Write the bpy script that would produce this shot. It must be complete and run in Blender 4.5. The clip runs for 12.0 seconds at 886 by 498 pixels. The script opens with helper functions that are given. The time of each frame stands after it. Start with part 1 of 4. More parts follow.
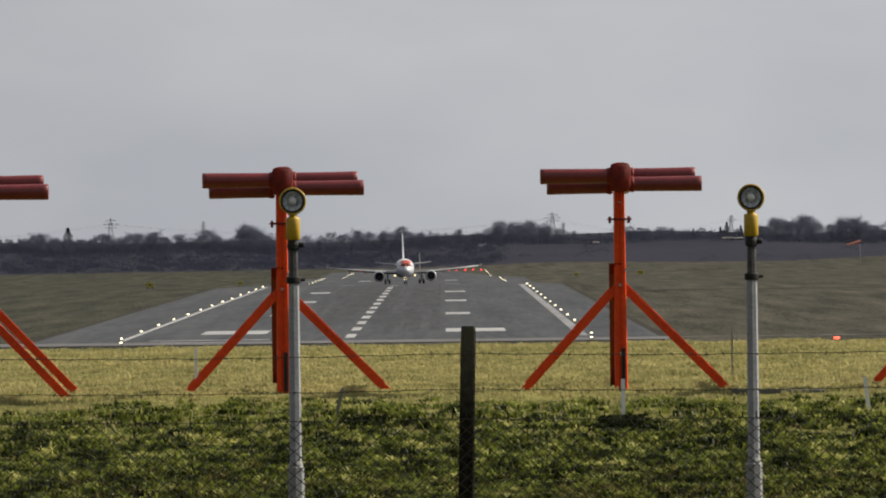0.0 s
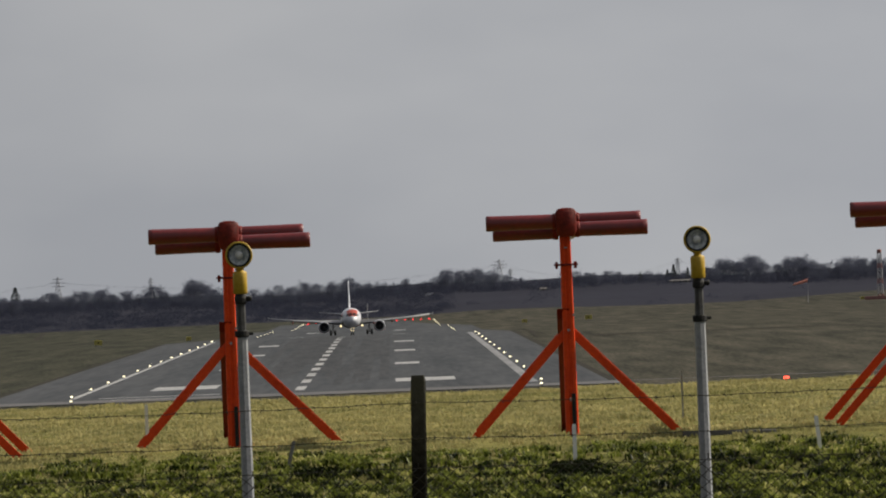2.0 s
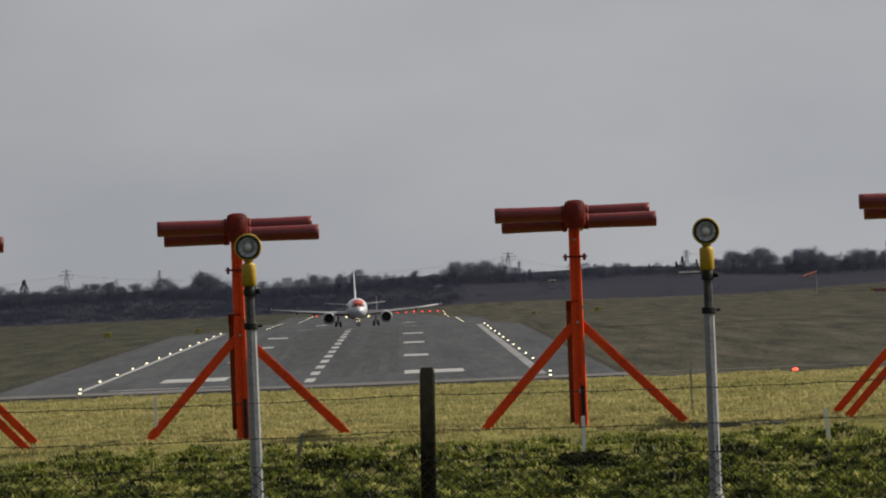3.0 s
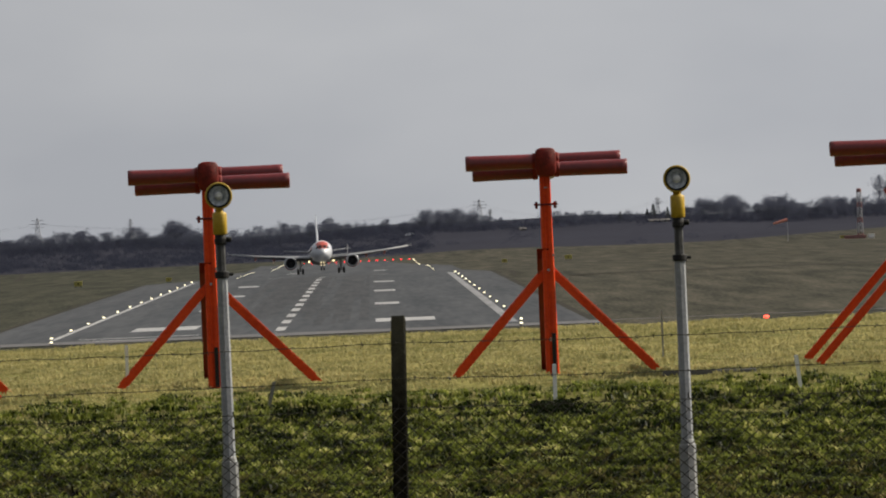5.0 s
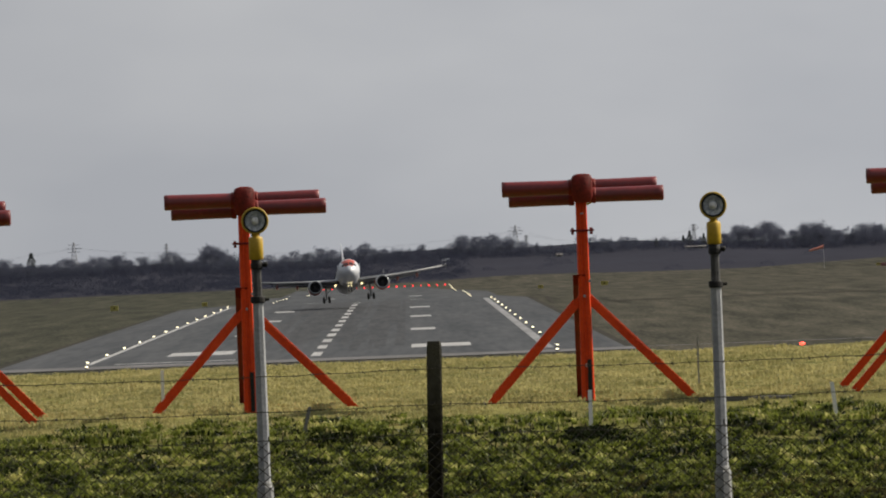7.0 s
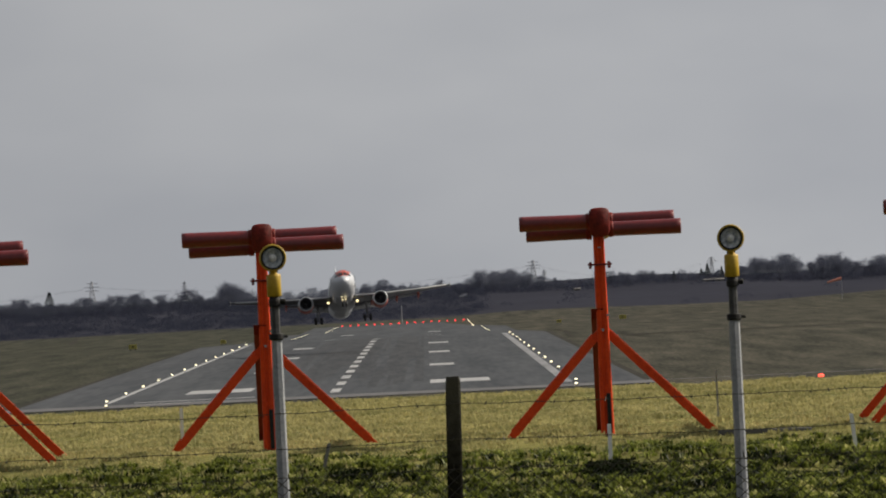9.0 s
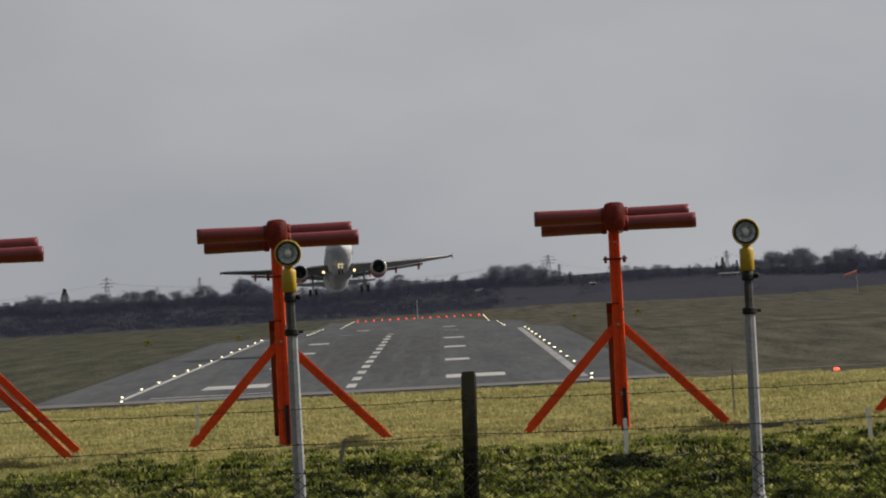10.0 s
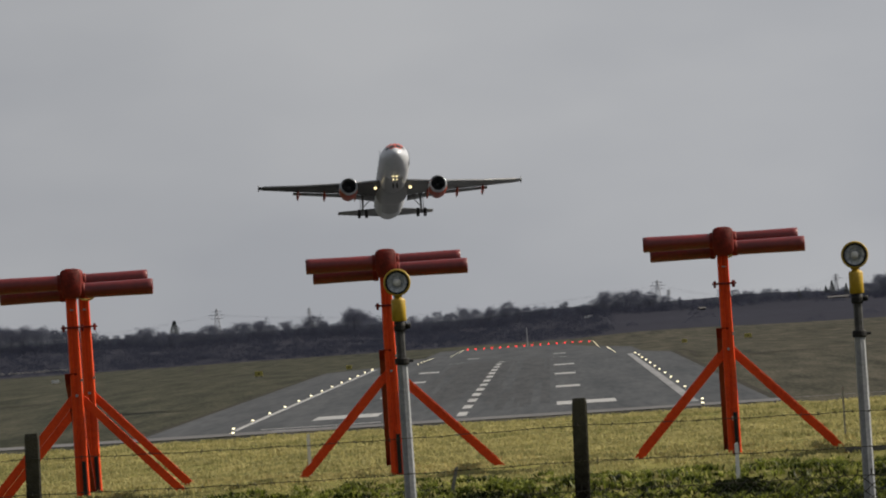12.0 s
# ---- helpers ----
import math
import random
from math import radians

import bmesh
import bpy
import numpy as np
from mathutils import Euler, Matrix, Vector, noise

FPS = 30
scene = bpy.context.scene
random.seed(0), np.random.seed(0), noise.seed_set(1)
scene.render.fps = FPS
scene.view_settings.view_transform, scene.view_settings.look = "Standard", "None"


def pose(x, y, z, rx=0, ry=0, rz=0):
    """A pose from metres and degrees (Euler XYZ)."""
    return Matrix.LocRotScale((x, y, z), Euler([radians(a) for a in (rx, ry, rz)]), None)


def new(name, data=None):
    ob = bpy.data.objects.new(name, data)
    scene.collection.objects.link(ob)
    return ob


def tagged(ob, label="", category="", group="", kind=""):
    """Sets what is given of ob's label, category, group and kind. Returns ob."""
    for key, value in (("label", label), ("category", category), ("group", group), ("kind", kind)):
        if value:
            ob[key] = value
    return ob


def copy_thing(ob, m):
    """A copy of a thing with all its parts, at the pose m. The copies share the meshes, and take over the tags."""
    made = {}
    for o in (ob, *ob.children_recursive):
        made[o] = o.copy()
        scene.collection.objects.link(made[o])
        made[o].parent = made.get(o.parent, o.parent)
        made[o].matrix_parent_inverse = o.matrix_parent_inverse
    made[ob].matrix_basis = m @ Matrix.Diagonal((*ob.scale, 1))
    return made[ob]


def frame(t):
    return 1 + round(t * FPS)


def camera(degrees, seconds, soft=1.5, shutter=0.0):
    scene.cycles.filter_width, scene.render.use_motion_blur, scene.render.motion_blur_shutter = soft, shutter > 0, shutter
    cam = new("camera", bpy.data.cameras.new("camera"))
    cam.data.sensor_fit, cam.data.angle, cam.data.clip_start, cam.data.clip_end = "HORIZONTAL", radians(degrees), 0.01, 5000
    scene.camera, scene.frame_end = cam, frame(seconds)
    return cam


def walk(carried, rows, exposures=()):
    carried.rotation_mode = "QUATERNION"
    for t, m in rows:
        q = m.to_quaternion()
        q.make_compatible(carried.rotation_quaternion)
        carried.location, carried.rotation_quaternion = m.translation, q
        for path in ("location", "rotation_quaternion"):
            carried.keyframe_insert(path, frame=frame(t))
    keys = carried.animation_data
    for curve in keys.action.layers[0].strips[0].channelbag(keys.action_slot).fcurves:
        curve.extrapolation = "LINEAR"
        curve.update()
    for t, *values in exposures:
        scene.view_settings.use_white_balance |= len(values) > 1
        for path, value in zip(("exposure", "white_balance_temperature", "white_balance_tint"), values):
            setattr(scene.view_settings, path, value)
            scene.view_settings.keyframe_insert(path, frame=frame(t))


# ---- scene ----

EYE = (0.0, 0.0, 12.0)
cam = camera(5.612, 12.0, soft=2.0)


def aim(yaw, pitch, roll):
    """Camera pose on its tripod: yaw to the left, pitch up, roll clockwise in the picture."""
    return pose(*EYE, 90 + pitch, 0, yaw) @ pose(0, 0, 0, 0, 0, roll)


walk(cam, [(t, aim(y, p, r)) for t, y, p, r in (
    (0.0, -0.0446, -0.1783, -0.720), (0.5, -0.3568, -0.1057, -1.207), (1.0, -0.4118, -0.0484, -1.831),
    (1.5, -0.4085, 0.0726, -2.120), (2.0, -0.3888, 0.1254, -2.234), (2.5, -0.3566, 0.1109, -2.291),
    (2.7, -0.3277, 0.0942, -2.274), (4.3, -0.4188, -0.0155, -2.225), (4.5, -0.3719, -0.1976, -2.147),
    (5.0, -0.5016, -0.2588, -2.394), (5.5, -0.5810, -0.5833, -2.278), (6.0, -0.4584, -0.3178, -2.249),
    (6.5, -0.3683, -0.2317, -2.241), (7.0, -0.2794, -0.0871, -2.206), (7.5, -0.2131, 0.0124, -2.370),
    (7.7, -0.1941, 0.0737, -2.675), (9.3, -0.1648, 0.1425, -2.800), (9.5, -0.1269, 0.1124, -2.913),
    (10.0, -0.0788, 0.1145, -2.955), (10.5, -0.1446, 0.1365, -2.980), (11.0, 0.1832, 0.0058, -3.195),
    (11.5, 0.3943, 0.1837, -3.060), (12.0, 0.5998, 0.3302, -3.721))],
    exposures=((0.0, 0.30), (0.5, 0.20), (1.0, 0.07), (1.5, -0.01), (2.7, -0.01), (4.3, 0.03), (4.5, 0.05), (5.0, 0.20), (5.5, 0.32), (6.5, 0.29), (7.5, 0.10), (9.5, 0.03), (10.5, 0.05), (11.5, 0.10), (12.0, 0.04)))

# ---- world and sun ----
SUN_AZ, SUN_EL = 74.0, 36.0      # degrees clockwise from the runway's direction, and above the horizon
world = bpy.data.worlds.new("overcast")
scene.world = world
world.use_nodes = True
wn, wl = world.node_tree.nodes, world.node_tree.links
wn.clear()
w_out = wn.new("ShaderNodeOutputWorld")
w_bg = wn.new("ShaderNodeBackground")
w_sky = wn.new("ShaderNodeTexSky")
w_sky.sky_type = "NISHITA"
w_sky.sun_disc = False
w_sky.sun_elevation, w_sky.sun_rotation = radians(SUN_EL), radians(SUN_AZ)
w_sky.dust_density = 4.0
w_co = wn.new("ShaderNodeTexCoord")
w_map = wn.new("ShaderNodeMapping")
w_map.inputs["Scale"].default_value = (9, 9, 22)
w_noise = wn.new("ShaderNodeTexNoise")
w_noise.inputs["Scale"].default_value = 2.2
w_noise.inputs["Detail"].default_value = 4.0
w_noise.inputs["Roughness"].default_value = 0.45
w_ramp = wn.new("ShaderNodeValToRGB")
w_ramp.color_ramp.elements[0].position, w_ramp.color_ramp.elements[0].color = 0.32, (0.366, 0.379, 0.408, 1)
w_ramp.color_ramp.elements[1].position, w_ramp.color_ramp.elements[1].color = 0.70, (0.447, 0.456, 0.475, 1)
w_dim = wn.new("ShaderNodeVectorMath")
w_dim.operation = "SCALE"
w_dim.inputs["Scale"].default_value = 0.08
w_mix = wn.new("ShaderNodeMix")
w_mix.data_type = "RGBA"
w_mix.inputs["Factor"].default_value = 0.92
wl.new(w_co.outputs["Generated"], w_map.inputs["Vector"])
wl.new(w_map.outputs["Vector"], w_noise.inputs["Vector"])
wl.new(w_noise.outputs["Fac"], w_ramp.inputs["Fac"])
wl.new(w_sky.outputs["Color"], w_dim.inputs[0])
wl.new(w_dim.outputs["Vector"], w_mix.inputs["A"])
wl.new(w_ramp.outputs["Color"], w_mix.inputs["B"])
w_nrm = wn.new("ShaderNodeVectorMath")
w_nrm.operation = "NORMALIZE"
w_dot = wn.new("ShaderNodeVectorMath")
w_dot.operation = "DOT_PRODUCT"
w_dot.inputs[1].default_value = (math.sin(radians(40)), math.cos(radians(40)), 0.0)
w_rng = wn.new("ShaderNodeMapRange")          # dims the unseen sky behind the eye, added to cut the fill light
w_rng.interpolation_type = "SMOOTHSTEP"
w_rng.inputs["From Min"].default_value, w_rng.inputs["From Max"].default_value = -0.9, 0.8
w_rng.inputs["To Min"].default_value, w_rng.inputs["To Max"].default_value = 0.52, 1.0
w_mul = wn.new("ShaderNodeVectorMath")
w_mul.operation = "SCALE"
wl.new(w_co.outputs["Generated"], w_nrm.inputs[0])
wl.new(w_nrm.outputs["Vector"], w_dot.inputs[0])
wl.new(w_dot.outputs["Value"], w_rng.inputs["Value"])
wl.new(w_mix.outputs["Result"], w_mul.inputs[0])
wl.new(w_rng.outputs["Result"], w_mul.inputs["Scale"])
w_sep = wn.new("ShaderNodeSeparateXYZ")       # the cloud thins towards the sun's side
w_side = wn.new("ShaderNodeMapRange")
w_side.inputs["From Min"].default_value, w_side.inputs["From Max"].default_value = -0.05, 0.07
w_side.inputs["To Min"].default_value, w_side.inputs["To Max"].default_value = 0.96, 1.08
w_lit = wn.new("ShaderNodeVectorMath")
w_lit.operation = "SCALE"
wl.new(w_nrm.outputs["Vector"], w_sep.inputs["Vector"])
wl.new(w_sep.outputs["X"], w_side.inputs["Value"])
wl.new(w_mul.outputs["Vector"], w_lit.inputs[0])
wl.new(w_side.outputs["Result"], w_lit.inputs["Scale"])
wl.new(w_lit.outputs["Vector"], w_bg.inputs["Color"])
w_bg.inputs["Strength"].default_value = 1.0
wl.new(w_bg.outputs["Background"], w_out.inputs["Surface"])

sun_data = bpy.data.lights.new("sun", "SUN")
sun_data.energy, sun_data.angle, sun_data.color = 5.0, radians(1.0), (1.0, 0.91, 0.76)
sun = new("sun", sun_data)
_a, _e = radians(SUN_AZ), radians(SUN_EL)
sun_dir = Vector((math.sin(_a) * math.cos(_e), math.cos(_a) * math.cos(_e), math.sin(_e)))
sun.matrix_world = Matrix.Translation((60, 40, 60)) @ sun_dir.to_track_quat("Z", "Y").to_matrix().to_4x4()


# ---- materials ----
def mat(name, c1, c2, rough=0.7, metal=0.0, scale=4.0, fine=40.0, bump=0.2, spread=0.0, c3=None, space="Object", dist=0.02, leaf=0.0, spec=0.5, along=1.0, edge=(0.36, 0.64, 0.74)):
    """Two-scale noise between two colours (and stains of a third), with relief; spread varies it from piece to piece."""
    m = bpy.data.materials.new(name)
    m.use_nodes = True
    n, l = m.node_tree.nodes, m.node_tree.links
    b = n["Principled BSDF"]
    b.inputs["Roughness"].default_value, b.inputs["Metallic"].default_value = rough, metal
    b.inputs["Specular IOR Level"].default_value = spec
    co = n.new("ShaderNodeTexCoord")
    if space == "World":
        src = n.new("ShaderNodeNewGeometry").outputs["Position"]
    else:
        src = co.outputs[space]
    if along != 1.0:              # grain drawn out along the y axis
        mp = n.new("ShaderNodeMapping")
        mp.inputs["Scale"].default_value = (1, along, 1)
        l.new(src, mp.inputs["Vector"])
        src = mp.outputs["Vector"]
    big, small = n.new("ShaderNodeTexNoise"), n.new("ShaderNodeTexNoise")
    big.inputs["Scale"].default_value, small.inputs["Scale"].default_value = scale, fine
    big.inputs["Detail"].default_value, small.inputs["Detail"].default_value = 5, 3
    l.new(src, big.inputs["Vector"])
    l.new(src, small.inputs["Vector"])
    add = n.new("ShaderNodeMath")
    add.operation = "MULTIPLY_ADD"
    add.inputs[1].default_value = 0.45
    l.new(small.outputs["Fac"], add.inputs[0])
    half = n.new("ShaderNodeMath")
    half.operation = "MULTIPLY"
    half.inputs[1].default_value = 0.55
    l.new(big.outputs["Fac"], half.inputs[0])
    l.new(half.outputs[0], add.inputs[2])
    ramp = n.new("ShaderNodeValToRGB")
    ramp.color_ramp.elements[0].position, ramp.color_ramp.elements[0].color = edge[0], (*c1, 1)
    ramp.color_ramp.elements[1].position, ramp.color_ramp.elements[1].color = edge[1], (*c2, 1)
    if c3:
        e = ramp.color_ramp.elements.new(edge[2])
        e.color = (*c3, 1)
    l.new(add.outputs[0], ramp.inputs["Fac"])
    col = ramp.outputs["Color"]
    if spread:
        info = n.new("ShaderNodeNewGeometry")
        hsv = n.new("ShaderNodeHueSaturation")
        mr = n.new("ShaderNodeMapRange")
        mr.inputs["To Min"].default_value, mr.inputs["To Max"].default_value = 1 - spread, 1 + spread
        l.new(info.outputs["Random Per Island"], mr.inputs["Value"])
        l.new(mr.outputs["Result"], hsv.inputs["Value"])
        l.new(col, hsv.inputs["Color"])
        col = hsv.outputs["Color"]
    l.new(col, b.inputs["Base Color"])
    if leaf:
        tr, mx = n.new("ShaderNodeBsdfTranslucent"), n.new("ShaderNodeMixShader")
        mx.inputs["Fac"].default_value = leaf
        l.new(col, tr.inputs["Color"])
        l.new(b.outputs["BSDF"], mx.inputs[1])
        l.new(tr.outputs["BSDF"], mx.inputs[2])
        l.new(mx.outputs["Shader"], n["Material Output"].inputs["Surface"])
    if bump:
        bp = n.new("ShaderNodeBump")
        bp.inputs["Strength"].default_value, bp.inputs["Distance"].default_value = bump, dist
        l.new(small.outputs["Fac"], bp.inputs["Height"])
        l.new(bp.outputs["Normal"], b.inputs["Normal"])
    return m


def glow(name, color, strength):
    m = bpy.data.materials.new(name)
    m.use_nodes = True
    b = m.node_tree.nodes["Principled BSDF"]
    b.inputs["Base Color"].default_value = (*color, 1)
    b.inputs["Emission Color"].default_value = (*color, 1)
    b.inputs["Emission Strength"].default_value = strength
    return m


M_GROUND = mat("turf", (0.085, 0.090, 0.024), (0.210, 0.195, 0.060), 0.95, scale=0.9, fine=9, bump=0.5, c3=(0.26, 0.23, 0.09), space="World", dist=0.05, spec=0.08)
M_FIELD = mat("airfield_turf", (0.018, 0.019, 0.012), (0.070, 0.064, 0.047), 0.95, scale=0.24, fine=2.4, bump=0.2, c3=(0.104, 0.090, 0.066), space="World", dist=0.2, spec=0.08, along=0.045, edge=(0.38, 0.60, 0.70))
# Darker, greener turf for the field west of the runway.
M_FIELD_WEST = mat("darker_airfield_turf", (0.013, 0.016, 0.009), (0.056, 0.054, 0.037), 0.95, scale=0.22, fine=2.2, bump=0.2, c3=(0.090, 0.080, 0.057), space="World", dist=0.2, spec=0.08, along=0.045, edge=(0.38, 0.60, 0.72))
M_GRASS = mat("grass_blades", (0.22, 0.215, 0.085), (0.49, 0.43, 0.195), 0.6, scale=0.55, fine=5, bump=0, spread=0.12, c3=(0.58, 0.485, 0.26), space="World", leaf=0.5, spec=0.15)
# Near-black to straw mottling puts tuft shade and lit tips into the colour.
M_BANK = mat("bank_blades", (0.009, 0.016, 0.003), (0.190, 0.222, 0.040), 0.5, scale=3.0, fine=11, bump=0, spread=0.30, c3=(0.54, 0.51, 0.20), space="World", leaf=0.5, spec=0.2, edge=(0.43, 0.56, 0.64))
# Browner, darker blades for the lower bank, with the same mottling.
M_FOOT_GRASS = mat("dark_brown_grass", (0.012, 0.011, 0.004), (0.135, 0.122, 0.038), 0.7, scale=2.4, fine=10, bump=0, spread=0.30, c3=(0.33, 0.29, 0.12), space="World", leaf=0.4, spec=0.1, edge=(0.43, 0.57, 0.66))
# Bank turf darkened so the shade between tufts is in its colour.
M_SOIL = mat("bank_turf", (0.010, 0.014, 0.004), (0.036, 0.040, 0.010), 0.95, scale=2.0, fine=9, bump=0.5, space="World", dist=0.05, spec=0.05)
M_DARK_BLADES = mat("dark_blades", (0.005, 0.009, 0.002), (0.018, 0.026, 0.006), 0.7, scale=3, fine=12, bump=0, spread=0.3, space="World", leaf=0.1, spec=0.05)
# Blue-grey tint puts the distance haze into the hillside's own colour.
M_HILL = mat("hazy_hillside", (0.021, 0.022, 0.033), (0.029, 0.030, 0.043), 0.95, scale=0.02, fine=0.2, bump=0.0, c3=(0.038, 0.037, 0.048), space="World", dist=0.4, spec=0.05, along=0.3)
M_MUD = mat("mud", (0.028, 0.026, 0.022), (0.050, 0.046, 0.038), 0.95, scale=0.1, fine=1.0, bump=0.1, space="World", spec=0.05)
M_ASPHALT = mat("asphalt", (0.042, 0.046, 0.052), (0.078, 0.082, 0.090), 0.85, scale=0.22, fine=1.2, bump=0.1, c3=(0.092, 0.095, 0.102), space="World", spec=0.08, along=0.03)
M_RUBBER = mat("asphalt_rubber", (0.034, 0.036, 0.040), (0.066, 0.068, 0.073), 0.8, scale=0.5, fine=2.5, bump=0.1, space="World", spec=0.08, along=0.04)
M_CONCRETE = mat("pale_concrete", (0.105, 0.104, 0.108), (0.165, 0.162, 0.165), 0.9, scale=0.1, fine=1.5, bump=0.1, space="World", spec=0.1)
M_PAINT = mat("runway_paint", (0.20, 0.20, 0.205), (0.44, 0.44, 0.44), 0.7, scale=0.15, fine=1.2, bump=0.05, space="World")
M_WORN = mat("worn_runway_paint", (0.11, 0.112, 0.12), (0.27, 0.27, 0.28), 0.75, scale=0.2, fine=1.4, bump=0.05, space="World", along=0.1)
M_ORANGE = mat("orange_paint", (0.52, 0.040, 0.006), (0.72, 0.066, 0.008), 0.5, scale=3, fine=30, bump=0.06, c3=(0.36, 0.034, 0.010), spec=0.22)
M_TUBE = mat("weathered_red_tube", (0.110, 0.006, 0.008), (0.185, 0.011, 0.012), 0.40, scale=2.5, fine=25, bump=0.10, c3=(0.26, 0.045, 0.04), spec=0.65)
M_HUB = mat("stained_red_hub", (0.085, 0.008, 0.006), (0.23, 0.018, 0.011), 0.6, scale=9, fine=45, bump=0.15, c3=(0.28, 0.045, 0.03), spec=0.25)
# Darkened red: the strut's shaded underside is put into its colour.
M_SHADED_STRUT = mat("shaded_red_strut", (0.120, 0.008, 0.005), (0.190, 0.014, 0.008), 0.6, scale=3, fine=30, bump=0.06, spec=0.15)
M_DARK = mat("dark_fitting", (0.009, 0.009, 0.009), (0.022, 0.021, 0.020), 0.65, scale=8, fine=60, bump=0.1, spec=0.25)
M_BRASS = mat("brass_cable", (0.40, 0.30, 0.08), (0.50, 0.38, 0.12), 0.45, scale=6, fine=50, bump=0.05)
M_GALV = mat("galvanised_steel", (0.22, 0.23, 0.25), (0.34, 0.35, 0.37), 0.55, 0.15, scale=5, fine=40, bump=0.15, c3=(0.20, 0.20, 0.20))
M_GALV_OLD = mat("stained_steel", (0.19, 0.195, 0.20), (0.32, 0.32, 0.315), 0.65, 0.1, scale=7, fine=60, bump=0.3, c3=(0.16, 0.15, 0.14))
M_YELLOW = mat("yellow_paint", (0.40, 0.255, 0.015), (0.54, 0.36, 0.03), 0.5, scale=6, fine=50, bump=0.1, c3=(0.26, 0.14, 0.03))
# Pale mottling puts the bowl's bright reflections into its colour.
M_REFLECT = mat("lamp_reflector", (0.22, 0.25, 0.30), (0.88, 0.91, 0.96), 0.25, 0.3, scale=16, fine=50, bump=0.08, c3=(0.95, 0.96, 0.98))
M_POST = mat("weathered_post", (0.004, 0.0037, 0.0034), (0.012, 0.011, 0.010), 0.95, scale=7, fine=60, bump=0.6, c3=(0.030, 0.028, 0.024), spec=0.04)


def lichened(m, low, high, color):
    """Let pale lichen spread over a post's upper end, in uneven patches."""
    n, l = m.node_tree.nodes, m.node_tree.links
    b = n["Principled BSDF"]
    old = b.inputs["Base Color"].links[0].from_socket
    co, sep, rng = n.new("ShaderNodeTexCoord"), n.new("ShaderNodeSeparateXYZ"), n.new("ShaderNodeMapRange")
    patch, add, mix = n.new("ShaderNodeTexNoise"), n.new("ShaderNodeMath"), n.new("ShaderNodeMix")
    rng.inputs["From Min"].default_value, rng.inputs["From Max"].default_value = low, high
    rng.inputs["To Min"].default_value, rng.inputs["To Max"].default_value = -0.35, 0.75
    patch.inputs["Scale"].default_value = 22.0
    add.operation, add.use_clamp = "ADD", True
    mix.data_type = "RGBA"
    mix.inputs["B"].default_value = (*color, 1)
    l.new(co.outputs["Object"], sep.inputs["Vector"])
    l.new(sep.outputs["Z"], rng.inputs["Value"])
    l.new(co.outputs["Object"], patch.inputs["Vector"])
    l.new(rng.outputs["Result"], add.inputs[0])
    l.new(patch.outputs["Fac"], add.inputs[1])
    l.new(add.outputs[0], mix.inputs["Factor"])
    l.new(old, mix.inputs["A"])
    l.new(mix.outputs["Result"], b.inputs["Base Color"])


lichened(M_POST, 10.75, 11.34, (0.058, 0.056, 0.048))
M_WIRE = mat("rusty_wire", (0.022, 0.021, 0.019), (0.055, 0.050, 0.044), 0.6, 0.0, scale=3, fine=20, bump=0, spec=0.3)
M_STAKE = mat("white_stake", (0.78, 0.79, 0.77), (0.86, 0.86, 0.85), 0.6, scale=5, fine=40, bump=0.1)
M_STAKE_DARK = mat("grey_stake", (0.14, 0.14, 0.13), (0.22, 0.22, 0.2), 0.8, scale=5, fine=40, bump=0.1)
M_MAST_DARK = mat("blackened_mast", (0.030, 0.030, 0.031), (0.075, 0.075, 0.076), 0.6, scale=9, fine=50, bump=0.2, spec=0.3)
# Far trees and scrub: bluer and paler than life, distance haze in the colour.
M_BARK = mat("hazy_bark", (0.050, 0.054, 0.074), (0.072, 0.075, 0.098), 0.95, scale=0.4, fine=3, bump=0, spec=0.05)
M_TWIG = mat("hazy_winter_twigs", (0.066, 0.074, 0.108), (0.094, 0.101, 0.138), 0.95, scale=0.2, fine=1.5, bump=0, spread=0.06, leaf=0.6, spec=0.05)
M_FIR = mat("hazy_conifer_foliage", (0.040, 0.047, 0.050), (0.062, 0.069, 0.070), 0.9, scale=0.3, fine=2, bump=0, spread=0.2, leaf=0.3, spec=0.05)
M_SCRUB = mat("hazy_winter_scrub", (0.036, 0.041, 0.064), (0.049, 0.054, 0.080), 0.95, scale=0.012, fine=0.1, bump=0, spread=0.03, space="World", leaf=0.5, spec=0.05)
M_SKIN = mat("white_aircraft_paint", (0.53, 0.555, 0.60), (0.61, 0.63, 0.675), 0.28, scale=0.4, fine=3, bump=0.0)
M_BELLY = mat("grey_aircraft_paint", (0.26, 0.27, 0.29), (0.32, 0.33, 0.35), 0.35, scale=0.4, fine=3, bump=0.0)
M_WING = mat("wing_grey", (0.20, 0.205, 0.215), (0.26, 0.265, 0.275), 0.4, scale=0.5, fine=4, bump=0.0)
# Darker wing grey, shade put into the colour; also on intake duct and spinner.
M_UNDER = mat("shaded_wing_grey", (0.075, 0.077, 0.082), (0.115, 0.117, 0.122), 0.55, scale=0.5, fine=4, bump=0.0, spec=0.2)
M_LIVERY = mat("orange_livery", (0.42, 0.050, 0.022), (0.50, 0.070, 0.030), 0.35, scale=0.5, fine=4, bump=0.0)
M_LIP = mat("polished_lip", (0.40, 0.41, 0.43), (0.50, 0.51, 0.53), 0.35, 0.7, scale=1, fine=8, bump=0)
M_FAN = mat("fan_titanium", (0.03, 0.03, 0.033), (0.07, 0.07, 0.075), 0.45, 0.5, scale=2, fine=10, bump=0)
